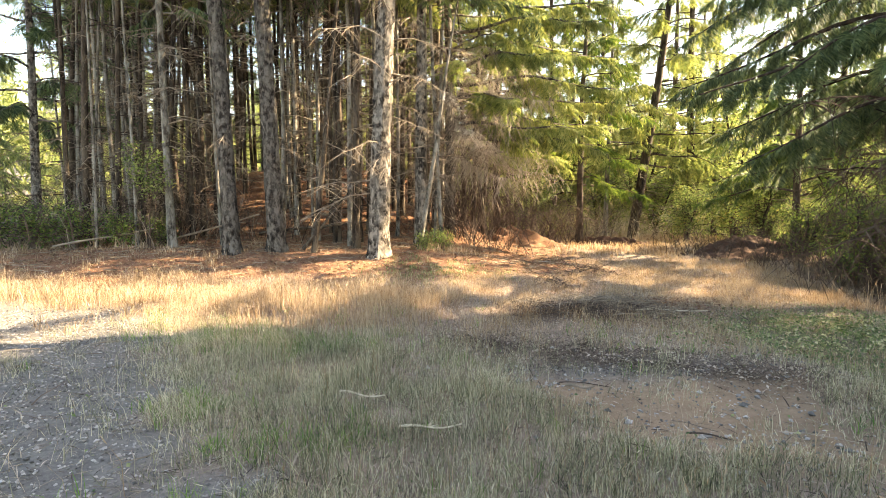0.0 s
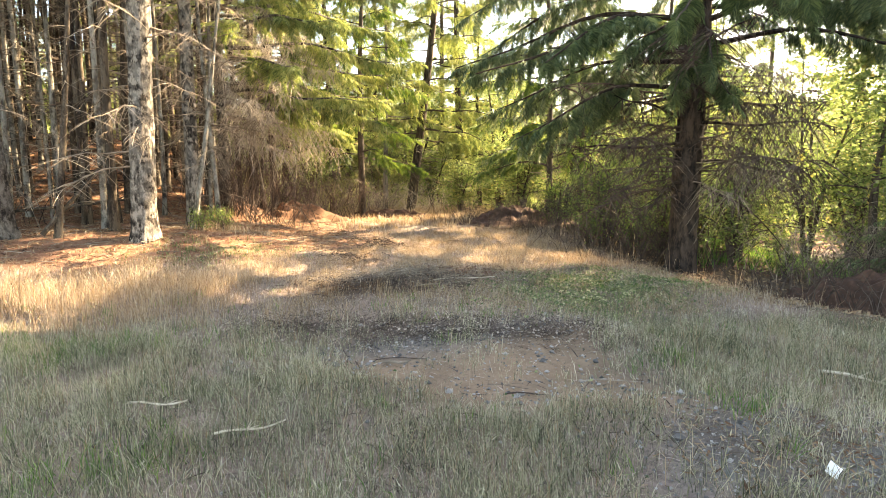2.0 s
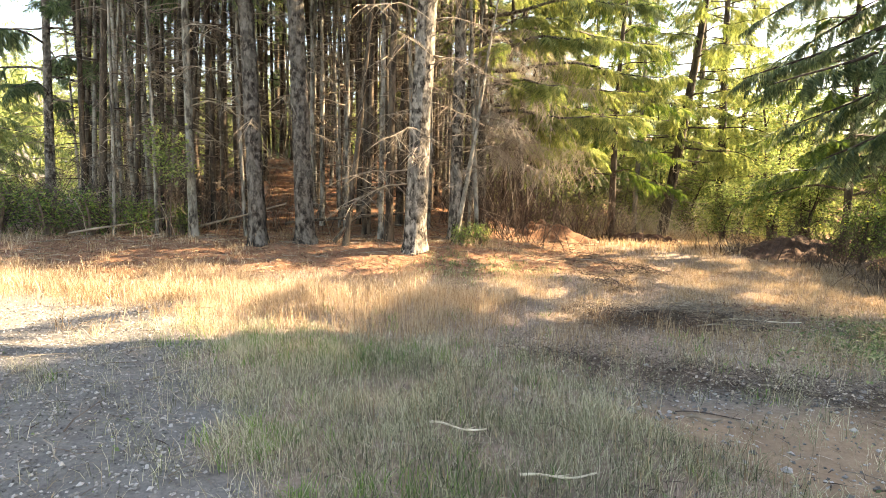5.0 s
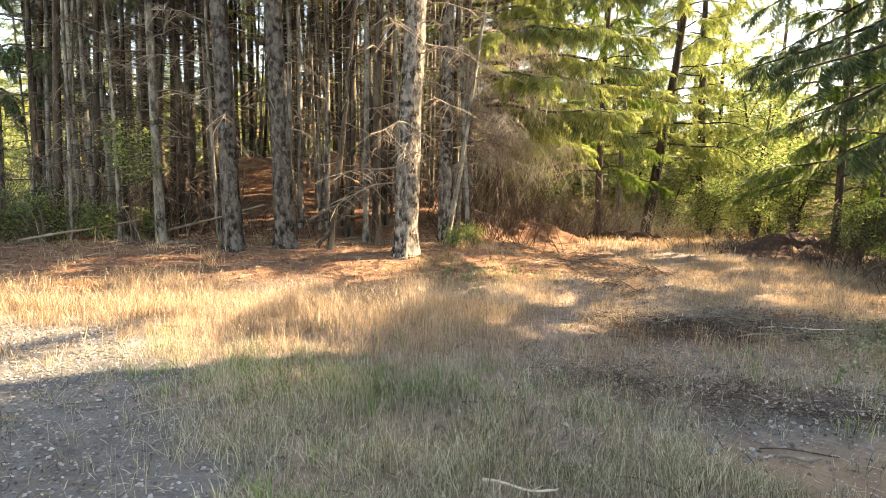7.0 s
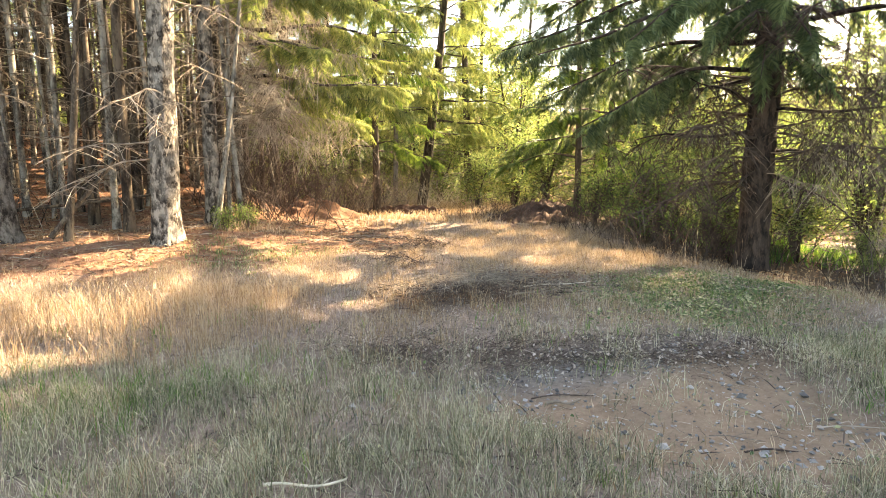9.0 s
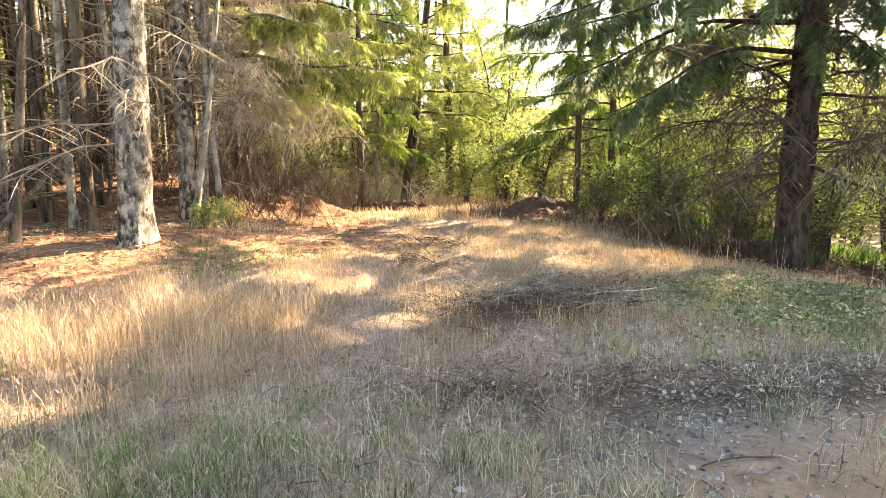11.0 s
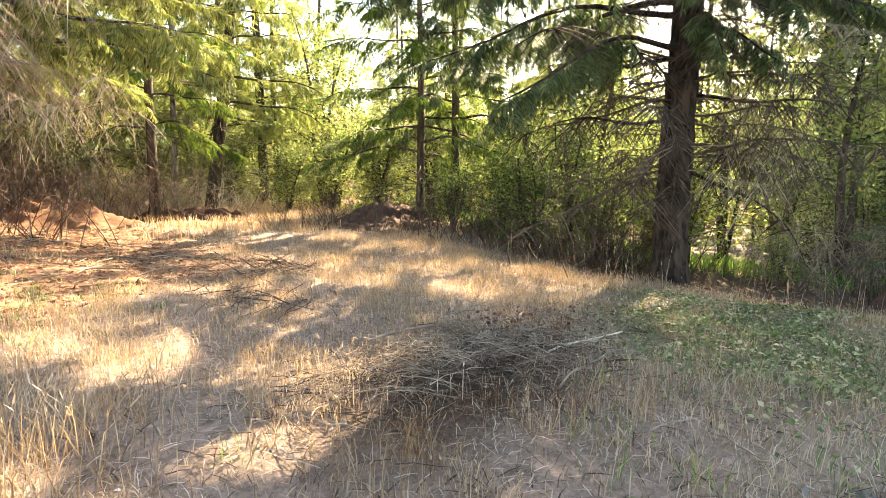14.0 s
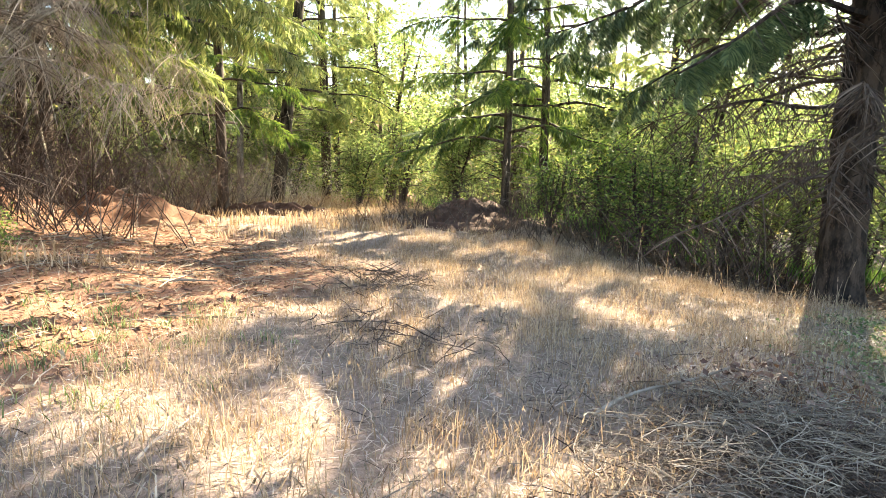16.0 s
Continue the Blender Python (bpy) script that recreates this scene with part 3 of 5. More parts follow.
fir("fir_tree", -6.27, 13.4, 16, 0.10, "slim pale-barked fir in full sun", "firs of the stand", (-0.03, 0.0), mat=BARK_PALE, lod="mid", crown=(5.0, 30, 1.8), dead=(0.8, 5, 30, 1.3), seed=15, rings=40, sides=10)

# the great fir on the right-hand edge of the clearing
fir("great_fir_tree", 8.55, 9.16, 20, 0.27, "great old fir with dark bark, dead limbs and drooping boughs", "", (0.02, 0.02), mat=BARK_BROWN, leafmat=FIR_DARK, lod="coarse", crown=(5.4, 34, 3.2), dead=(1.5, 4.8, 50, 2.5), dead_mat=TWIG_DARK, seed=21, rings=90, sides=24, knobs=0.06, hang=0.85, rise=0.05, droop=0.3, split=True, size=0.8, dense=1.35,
    extra=((3.7, 3.0, 3.6, 0.06, 0.36), (3.5, 2.45, 3.0, 0.02, 0.3), (4.6, 2.9, 4.4, 0.10, 0.30), (4.2, 2.45, 4.0, 0.1, 0.32), (5.0, 2.6, 4.8, 0.10, 0.28), (4.9, 3.45, 4.0, 0.06, 0.34), (4.3, 2.15, 3.6, 0.04, 0.3), (4.4, 1.75, 3.4, 0.0, 0.2), (5.2, 4.2, 3.8, 0.06, 0.3), (5.3, 4.9, 3.6, 0.02, 0.25), (5.6, 2.2, 4.8, 0.1, 0.25), (5.4, 5.6, 3.4, 0.0, 0.2), (4.6, 1.2, 3.2, 0.05, 0.2), (5.8, 3.1, 4.4, 0.1, 0.25), (4.5, 5.4, 4.2, 0.06, 0.22), (5.2, 5.9, 3.9, 0.06, 0.2), (4.9, 5.05, 4.3, 0.06, 0.22), (6.0, 5.3, 4.2, 0.06, 0.18), (6.0, 2.4, 4.9, 0.08, 0.2), (5.9, 4.5, 4.2, 0.06, 0.18), (4.1, 3.75, 1.9, 0.08, 0.5), (4.5, 4.05, 2.4, 0.08, 0.45), (4.8, 3.6, 2.8, 0.08, 0.42), (3.9, 4.3, 1.6, 0.08, 0.5), (5.1, 3.85, 3.2, 0.06, 0.36)))

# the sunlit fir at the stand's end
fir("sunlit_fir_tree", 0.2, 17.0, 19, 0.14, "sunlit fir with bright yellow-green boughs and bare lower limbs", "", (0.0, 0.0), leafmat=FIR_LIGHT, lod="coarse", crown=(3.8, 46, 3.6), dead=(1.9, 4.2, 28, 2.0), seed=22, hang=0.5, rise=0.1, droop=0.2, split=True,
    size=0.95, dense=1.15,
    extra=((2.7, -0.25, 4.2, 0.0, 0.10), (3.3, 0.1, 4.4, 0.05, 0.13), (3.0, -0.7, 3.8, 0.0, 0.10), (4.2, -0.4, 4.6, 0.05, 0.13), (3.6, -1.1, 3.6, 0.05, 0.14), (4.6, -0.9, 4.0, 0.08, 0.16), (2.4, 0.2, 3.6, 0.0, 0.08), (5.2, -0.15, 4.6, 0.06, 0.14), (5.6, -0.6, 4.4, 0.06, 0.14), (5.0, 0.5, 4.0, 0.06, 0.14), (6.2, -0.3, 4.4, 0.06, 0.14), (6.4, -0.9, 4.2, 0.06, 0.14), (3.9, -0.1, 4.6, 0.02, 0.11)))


def dead_bough(z, yaw, ln, seed, mat, twigs=26, tl=0.55):
    """A dead fir bough that hangs full of fine twigs, fixed to its tree's stem."""
    r2 = np.random.RandomState(seed)
    p = Pile()
    path = limb_path(np.array([0.0, 0.0, z]), yaw, ln, -0.02, 0.14, r2, 8)
    dead_limb(p, path, r2, 0.011, int(twigs * ln), 1.0, tl)
    return p.mesh("dead_bough", mat)


sunlit = [o for o in scene.objects if o.name == "sunlit_fir_tree"][0]
for k in range(22):
    part("dead_bough", dead_bough(1.7 + 0.16 * k, -1.8 + (k * 0.83) % 2.1, 2.2 + (k * 0.47) % 1.4, 300 + k, TWIG_PALE, 34), sunlit, "dead bough hung with fine grey twigs")
great = [o for o in scene.objects if o.name == "great_fir_tree"][0]
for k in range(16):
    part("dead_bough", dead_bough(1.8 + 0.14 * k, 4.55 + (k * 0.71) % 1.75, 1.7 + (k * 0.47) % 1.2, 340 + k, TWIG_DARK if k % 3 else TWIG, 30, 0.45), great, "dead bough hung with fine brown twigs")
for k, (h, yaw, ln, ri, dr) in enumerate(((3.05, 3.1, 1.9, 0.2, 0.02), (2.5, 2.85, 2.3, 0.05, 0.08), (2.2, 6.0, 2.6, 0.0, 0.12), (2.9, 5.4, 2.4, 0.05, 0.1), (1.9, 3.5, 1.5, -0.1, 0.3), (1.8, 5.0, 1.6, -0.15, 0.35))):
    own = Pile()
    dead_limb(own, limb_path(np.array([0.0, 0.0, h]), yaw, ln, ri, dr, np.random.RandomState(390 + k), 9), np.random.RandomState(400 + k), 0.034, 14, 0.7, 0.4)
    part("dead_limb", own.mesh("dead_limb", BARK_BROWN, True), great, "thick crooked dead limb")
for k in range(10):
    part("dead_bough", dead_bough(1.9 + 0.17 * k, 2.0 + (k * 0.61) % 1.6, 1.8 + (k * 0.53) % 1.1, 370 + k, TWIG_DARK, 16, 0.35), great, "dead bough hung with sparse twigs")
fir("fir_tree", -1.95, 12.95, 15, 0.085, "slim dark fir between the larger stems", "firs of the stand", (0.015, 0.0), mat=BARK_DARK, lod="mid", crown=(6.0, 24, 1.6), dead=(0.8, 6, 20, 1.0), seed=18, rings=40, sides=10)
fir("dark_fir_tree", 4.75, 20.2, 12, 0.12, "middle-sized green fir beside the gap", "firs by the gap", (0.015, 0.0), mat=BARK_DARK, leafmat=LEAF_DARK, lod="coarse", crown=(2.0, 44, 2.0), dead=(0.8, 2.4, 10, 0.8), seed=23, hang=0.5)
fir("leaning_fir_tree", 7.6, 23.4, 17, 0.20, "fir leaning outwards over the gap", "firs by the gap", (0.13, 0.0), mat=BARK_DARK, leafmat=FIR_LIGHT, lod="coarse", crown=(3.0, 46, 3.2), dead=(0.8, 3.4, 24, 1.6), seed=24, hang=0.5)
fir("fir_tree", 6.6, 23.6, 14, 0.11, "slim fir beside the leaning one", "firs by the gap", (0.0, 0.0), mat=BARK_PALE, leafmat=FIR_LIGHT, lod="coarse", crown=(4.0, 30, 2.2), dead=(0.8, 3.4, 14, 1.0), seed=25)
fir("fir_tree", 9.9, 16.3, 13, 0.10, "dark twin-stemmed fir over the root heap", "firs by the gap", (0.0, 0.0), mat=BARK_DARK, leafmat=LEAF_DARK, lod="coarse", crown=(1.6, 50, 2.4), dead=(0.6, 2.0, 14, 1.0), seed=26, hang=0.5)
fir("fir_tree", 10.9, 16.0, 14, 0.11, "dark fir over the root heap", "firs by the gap", (0.02, 0.0), mat=BARK_DARK, leafmat=FIR_DARK, lod="coarse", crown=(2.2, 46, 2.6), dead=(0.6, 2.0, 14, 1.0), seed=27, hang=0.5)

fir("fir_tree", 14.6, 14.8, 15, 0.12, "slender fir below the clearing's rim", "firs by the gap", (0.0, 0.0), mat=BARK_DARK, leafmat=FIR_LIGHT, lod="coarse", crown=(3.5, 40, 2.3), dead=(0.8, 3.0, 12, 1.0), seed=28, hang=0.5)

fir("young_fir_tree", 10.8, 5.7, 4.2, 0.06, "young dark fir on the earth bank", "", (0.0, 0.0), mat=BARK_DARK, leafmat=FIR_DARK, lod="coarse", crown=(0.6, 36, 1.0), dead=(0.3, 0.6, 3, 0.4), seed=29, hang=0.4, size=0.8)

# the pole stand: a few slim trees, then many more of them
POLES = [
    fir("pole_tree", -5.4, 14.6, 14, 0.055, "slim pale pole tree with bare twiggy limbs", "poles of the stand", (0.02, 0.01), mat=BARK_PALE, leafmat=FIR_LIGHT, lod="mid", crown=(7.0, 16, 1.3), dead=(0.6, 7.5, 30, 0.9), seed=31, rings=22, sides=8),
    fir("pole_tree", -7.6, 14.2, 13, 0.045, "slim pale pole tree with bare twiggy limbs", "poles of the stand", (-0.05, 0.0), mat=BARK_PALE, lod="mid", crown=(7.0, 15, 1.2), dead=(0.5, 7.0, 30, 0.9), seed=32, rings=22, sides=8),
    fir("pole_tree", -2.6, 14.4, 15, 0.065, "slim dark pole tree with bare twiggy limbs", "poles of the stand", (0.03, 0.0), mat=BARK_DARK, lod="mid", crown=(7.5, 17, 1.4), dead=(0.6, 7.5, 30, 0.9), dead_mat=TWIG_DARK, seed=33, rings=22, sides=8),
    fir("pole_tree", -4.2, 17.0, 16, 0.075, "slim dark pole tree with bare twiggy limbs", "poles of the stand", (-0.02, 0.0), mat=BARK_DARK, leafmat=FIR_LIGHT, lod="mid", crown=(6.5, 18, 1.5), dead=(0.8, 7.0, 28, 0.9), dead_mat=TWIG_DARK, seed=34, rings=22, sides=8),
    fir("pole_tree", -1.8, 16.0, 12, 0.04, "thin leaning pole tree, half dead", "poles of the stand", (0.10, 0.0), mat=BARK_PALE, lod="mid", crown=(6.5, 12, 1.0), dead=(0.6, 6.0, 22, 0.8), seed=35, rings=18, sides=7),
]
rs = np.random.RandomState(5)
taken = [(-4.55, 12.5), (-3.62, 12.6), (-1.35, 12.1), (-0.55, 14.0), (-6.27, 13.4), (0.2, 17.0)]
count = 0
while count < 215:
    x, y = rs.uniform(-15, 1.6), 13.0 + 13 * rs.rand() ** 1.6
    front = 13.2 + (0.5 if x > -7 else 0.0) + max(0.0, -8 - x) * 0.35
    if y < front or any((x - a) ** 2 + (y - b) ** 2 < 0.22 for a, b in taken):
        continue
    if abs(x + 4.1 + 0.26 * (y - 12.5)) < 0.6 and y < 21:
        continue
    if (x > 0.0 and y < 19) or x < -0.6 * y - 0.9:
        continue
    taken.append((x, y))
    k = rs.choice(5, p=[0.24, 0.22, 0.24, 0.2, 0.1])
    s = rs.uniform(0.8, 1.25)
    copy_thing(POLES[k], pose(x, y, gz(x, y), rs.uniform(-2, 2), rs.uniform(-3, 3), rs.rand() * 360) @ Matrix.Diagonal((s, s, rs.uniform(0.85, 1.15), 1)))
    count += 1

# trees of the forest behind and around
BACK = [
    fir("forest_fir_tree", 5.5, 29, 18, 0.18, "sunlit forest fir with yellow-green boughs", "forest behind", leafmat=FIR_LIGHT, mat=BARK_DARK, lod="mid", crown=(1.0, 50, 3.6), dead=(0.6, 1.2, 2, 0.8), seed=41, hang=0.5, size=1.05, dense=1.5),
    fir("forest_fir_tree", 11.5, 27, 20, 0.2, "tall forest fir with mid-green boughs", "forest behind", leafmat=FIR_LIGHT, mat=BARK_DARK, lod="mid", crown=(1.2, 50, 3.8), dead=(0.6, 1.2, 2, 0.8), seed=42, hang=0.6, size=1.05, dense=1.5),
    fir("forest_fir_tree", 23, 31, 17, 0.18, "dark green forest fir", "forest behind", leafmat=FIR_DARK, mat=BARK_DARK, lod="mid", crown=(1.0, 50, 3.4), dead=(0.6, 1.2, 2, 0.8), seed=43, hang=0.5, size=1.05, dense=1.5),
]
SPOTS = [(2.5, 27, 0, 1.0), (9, 34, 0, 1.1), (14.5, 31, 1, 0.8), (0.5, 33, 1, 1.1), (20, 19.5, 1, 0.5), (5, 38, 1, 1.1), (12, 40, 0, 1.0), (20, 36, 1, 0.7), (-4, 38, 1, 1.1), (-11, 36, 0, 1.1), (-17, 35, 0, 1.1), (-22, 27, 2, 1.0), (-3, 31, 0, 1.0), (-9, 30, 2, 1.0), (-30, 48, 0, 1.2), (-20, 22, 1, 1.0), (-24, 40, 1, 1.1), (24, 46, 0, 0.7), (8, 48, 1, 1.1), (-8, 48, 0, 1.2), (16, 52, 0, 1.0), (0, 55, 1, 1.2), (14, -0.8, 2, 1.0), (16, -5, 2, 1.0), (11, -8, 2, 1.0), (24, 0, 2, 1.1), (7, 32, 0, 0.9), (3.5, 31, 1, 1.0), (18, 27, 0, 0.5), (24, 22, 1, 0.45), (38, 36, 0, 1.1), (46, 22, 0, 1.3), (48, 15, 0, 1.3), (40, 26, 0, 1.2), (44, 30, 0, 1.2), (37, 31, 1, 1.2), (14, 36, 0, 1.2), (18, 41, 1, 1.2), (22, 39, 0, 1.15), (26, 35, 0, 1.15), (30, 33, 1, 1.2), (34, 38, 0, 1.3), (44, 13, 1, 1.3), (47, 18, 0, 1.3), (46, 8, 0, 1.25), (51, 12, 1, 1.35), (43, 4, 1, 1.2), (41, 21, 0, 1.2), (38, 16, 0, 0.8), (37, 11, 1, 0.75)]
for x, y, q, s in SPOTS:
    s = s * rs.uniform(0.92, 1.1)
    copy_thing(BACK[q], pose(x, y, gz(x, y), 0, 0, rs.rand() * 360) @ Matrix.Diagonal((s, s, s * rs.uniform(0.95, 1.15), 1)))
fir("roadside_fir_tree", -10.9, 15.6, 13, 0.13, "dark low-boughed fir at the stand's roadside corner", "", leafmat=FIR_DARK, lod="coarse", crown=(2.9, 40, 2.4), dead=(0.8, 3.0, 14, 1.2), seed=44, hang=0.5)
# Added firs, crowns out of view, placed so that the near ground lies in shade.
high = fir("high_crowned_fir_tree", 24.4, 7.6, 29, 0.24, "tall fir added to shade the near ground, with a bare stem and high dark crown", "firs behind the bank", mat=BARK_BROWN, leafmat=FIR_DARK, lod="mid", crown=(11.5, 72, 3.6), dead=(3.0, 11.0, 14, 1.3), seed=46, hang=0.5, size=1.3, dense=1.6)
for k, (x, y, q) in enumerate(((24.0, 4.4, 1.05), (27.0, 8.2, 1.05), (27.4, 5.2, 1.0), (30.0, 9.0, 1.1), (30.4, 6.0, 1.1), (24.4, 1.2, 1.0))):
    copy_thing(high, pose(x, y, gz(x, y), 0, 0, k * 67) @ Matrix.Diagonal((q, q, q, 1)))
lofty = fir("high_crowned_fir_tree", 26.0, 10.2, 32, 0.26, "very tall fir added to shade the near ground, with a long bare stem and high crown", "firs behind the bank", mat=BARK_BROWN, leafmat=FIR_DARK, lod="mid", crown=(18.5, 60, 3.6), dead=(6.0, 18.0, 12, 1.3), seed=47, hang=0.5, size=1.3, dense=1.7)
for x, y, q in ((28.8, 11.0, 1.02), (31.8, 12.0, 1.08), (29.4, 8.2, 1.0), (33.0, 9.2, 1.05)):
    copy_thing(lofty, pose(x, y, gz(x, y), 0, 0, x * 41) @ Matrix.Diagonal((q, q, q, 1)))


def far_woods():
    """Firs of the far hillside, too many and too small to tell apart."""
    rs = np.random.RandomState(9)
    p = Pile()
    v, f = SPRAYS["far"][0]
    for k in range(240):
        a, d = rs.uniform(-0.9, 1.75), rs.uniform(58, 150)
        x, y, ht = d * math.sin(a), d * math.cos(a), rs.uniform(10, 17)
        m = 44
        s = rs.rand(m) ** 0.8
        yaw = rs.rand(m) * 6.28
        r = 0.3 * (1 - s)
        pts = np.stack([x + np.cos(yaw) * r, y + np.sin(yaw) * r, gz(x, y) + 0.4 + s * ht], -1)
        p.stamp(v, f, turns(yaw, rs.uniform(-0.7, 0.0, m), rs.uniform(-0.5, 0.5, m), (1.15 - s) * 6.0 + 0.8), pts)
    tagged(new("far_woods", p.mesh("far_woods", FIR_LIGHT)), "sunlit firs of the far wooded hillside", "forest", kind="stuff")


far_woods()


# ---- shrubs and undergrowth ----
def shrubs():
    rs = np.random.RandomState(8)
    a = leafy("shrub", 10.4, 9.6, 2.6, "leafy green shrub lit from behind", "shrub", "shrubs under the great fir", 5, LEAF, seed=51, leaves=4200, leaf_size=0.07, spread=1.0)
    b = leafy("shrub", 9.2, 12.3, 2.0, "dark leafy shrub with brown stems", "shrub", "shrubs under the great fir", 6, LEAF_DARK, seed=52, leaves=3800, leaf_size=0.06, spread=0.9)
    for x, y, q, s in [(11.8, 10.6, 0, 1.1), (12.9, 8.6, 0, 1.2), (11.2, 12.6, 0, 1.2), (13.5, 11.8, 0, 1.5), (10.2, 13.8, 1, 1.0), (12.2, 14.6, 0, 1.3), (8.9, 14.2, 1, 0.8), (9.9, 11.2, 1, 0.9), (13.4, 6.0, 0, 1.2), (9.8, 17.9, 0, 1.0), (8.6, 20.5, 0, 0.9), (10.5, 21, 0, 1.3), (12.5, 18.5, 0, 1.5), (7.2, 27, 0, 1.5), (9.5, 26, 0, 1.3), (4.0, 26, 0, 1.2), (16.5, 15.5, 0, 1.4), (17, 4.5, 1, 1.6), (11.8, 5.2, 1, 0.8), (12.6, 7.2, 0, 0.8), (9.85, 7.9, 0, 0.4)]:
        copy_thing((a, b)[q], pose(x, y, gz(x, y) - 0.05, 0, 0, rs.rand() * 360) @ Matrix.Diagonal((s, s, s, 1)))
    c = leafy("shrub", -8.4, 13.2, 1.1, "low green shrub at the foot of the poles", "shrub", "shrubs along the stand", 5, LEAF_DARK, seed=53, leaves=1500, leaf_size=0.06, spread=0.5)
    for x, y, s in [(-9.3, 13.1, 1.0), (-10.2, 12.9, 1.2), (-7.4, 13.3, 0.8), (-11.2, 13.1, 1.3), (-12.2, 13.6, 1.4), (-13.4, 14.2, 1.6), (-6.7, 13.8, 0.7), (-0.4, 12.9, 0.45), (0.0, 13.3, 0.5)]:
        copy_thing(c, pose(x, y, gz(x, y) - 0.05, 0, 0, rs.rand() * 360) @ Matrix.Diagonal((s, s, s, 1)))
    leafy("sapling", -6.6, 13.0, 2.8, "slim leafy sapling with yellow-green leaves", "sapling", "", 2, LEAF, seed=54, leaves=900, leaf_size=0.07, spread=0.45, low=0.55, r=0.02)
    leafy("maple_tree", 11.5, 7.35, 6.5, "leaning maple with yellowing leaves", "tree", "", 2, LEAF, BARK_DARK, seed=55, leaves=7000, leaf_size=0.10, spread=1.7, low=0.3, r=0.09, lean=(0.12, 0.05))
    leafy("alder_tree", 13.0, 9.8, 5.8, "half-shaded alder with green leaves", "tree", "alders below the clearing", 4, LEAF, BARK_DARK, seed=56, leaves=4500, leaf_size=0.10, spread=2.0, low=0.2, r=0.06)
    leafy("alder_tree", 15.8, 8.6, 6.4, "sunlit alder with yellow-green leaves", "tree", "alders below the clearing", 3, LEAF, BARK_DARK, seed=57, leaves=4500, leaf_size=0.11, spread=2.2, low=0.2, r=0.08)
    alder = leafy("alder_tree", 13.0, 13.0, 6.4, "sunlit alder with yellow-green leaves", "tree", "alders below the clearing", 3, LEAF, BARK_DARK, seed=58, leaves=6500, leaf_size=0.10, spread=2.0, low=0.2, r=0.08)
    for k, (x, y, s) in enumerate([(6.5, 31, 1.2), (10, 30, 1.3), (15, 27, 1.4), (18, 23, 1.4), (19, 15.5, 0.9), (12, 23.5, 1.2), (16, 18.5, 1.0), (3, 29, 1.1), (-1, 28, 1.2), (27, 17.5, 1.4), (30, 12, 1.3), (29, 23, 1.4)]):
        copy_thing(alder, pose(x, y, gz(x, y) - 0.05, 0, 0, k * 77) @ Matrix.Diagonal((s, s, s, 1)))
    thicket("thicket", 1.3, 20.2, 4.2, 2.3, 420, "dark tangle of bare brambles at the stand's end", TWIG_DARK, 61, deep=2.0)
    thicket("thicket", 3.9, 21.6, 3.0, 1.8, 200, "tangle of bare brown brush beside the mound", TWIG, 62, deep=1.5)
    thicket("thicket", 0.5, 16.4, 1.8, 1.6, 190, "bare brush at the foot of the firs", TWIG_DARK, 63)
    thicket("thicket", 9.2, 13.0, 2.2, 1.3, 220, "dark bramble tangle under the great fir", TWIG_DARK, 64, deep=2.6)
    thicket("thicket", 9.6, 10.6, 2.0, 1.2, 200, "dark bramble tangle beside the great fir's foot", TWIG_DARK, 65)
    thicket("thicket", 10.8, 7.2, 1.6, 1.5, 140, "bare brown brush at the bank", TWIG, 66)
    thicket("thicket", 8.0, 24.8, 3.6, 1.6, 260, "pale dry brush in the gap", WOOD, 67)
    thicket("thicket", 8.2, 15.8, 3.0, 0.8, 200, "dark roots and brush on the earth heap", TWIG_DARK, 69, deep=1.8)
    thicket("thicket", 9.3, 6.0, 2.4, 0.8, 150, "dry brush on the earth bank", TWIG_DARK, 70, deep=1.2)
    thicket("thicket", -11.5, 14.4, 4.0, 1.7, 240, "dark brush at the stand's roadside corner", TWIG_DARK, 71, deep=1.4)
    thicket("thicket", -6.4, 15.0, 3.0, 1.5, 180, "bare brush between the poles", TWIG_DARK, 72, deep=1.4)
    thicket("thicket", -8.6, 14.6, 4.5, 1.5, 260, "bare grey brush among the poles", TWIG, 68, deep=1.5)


shrubs()


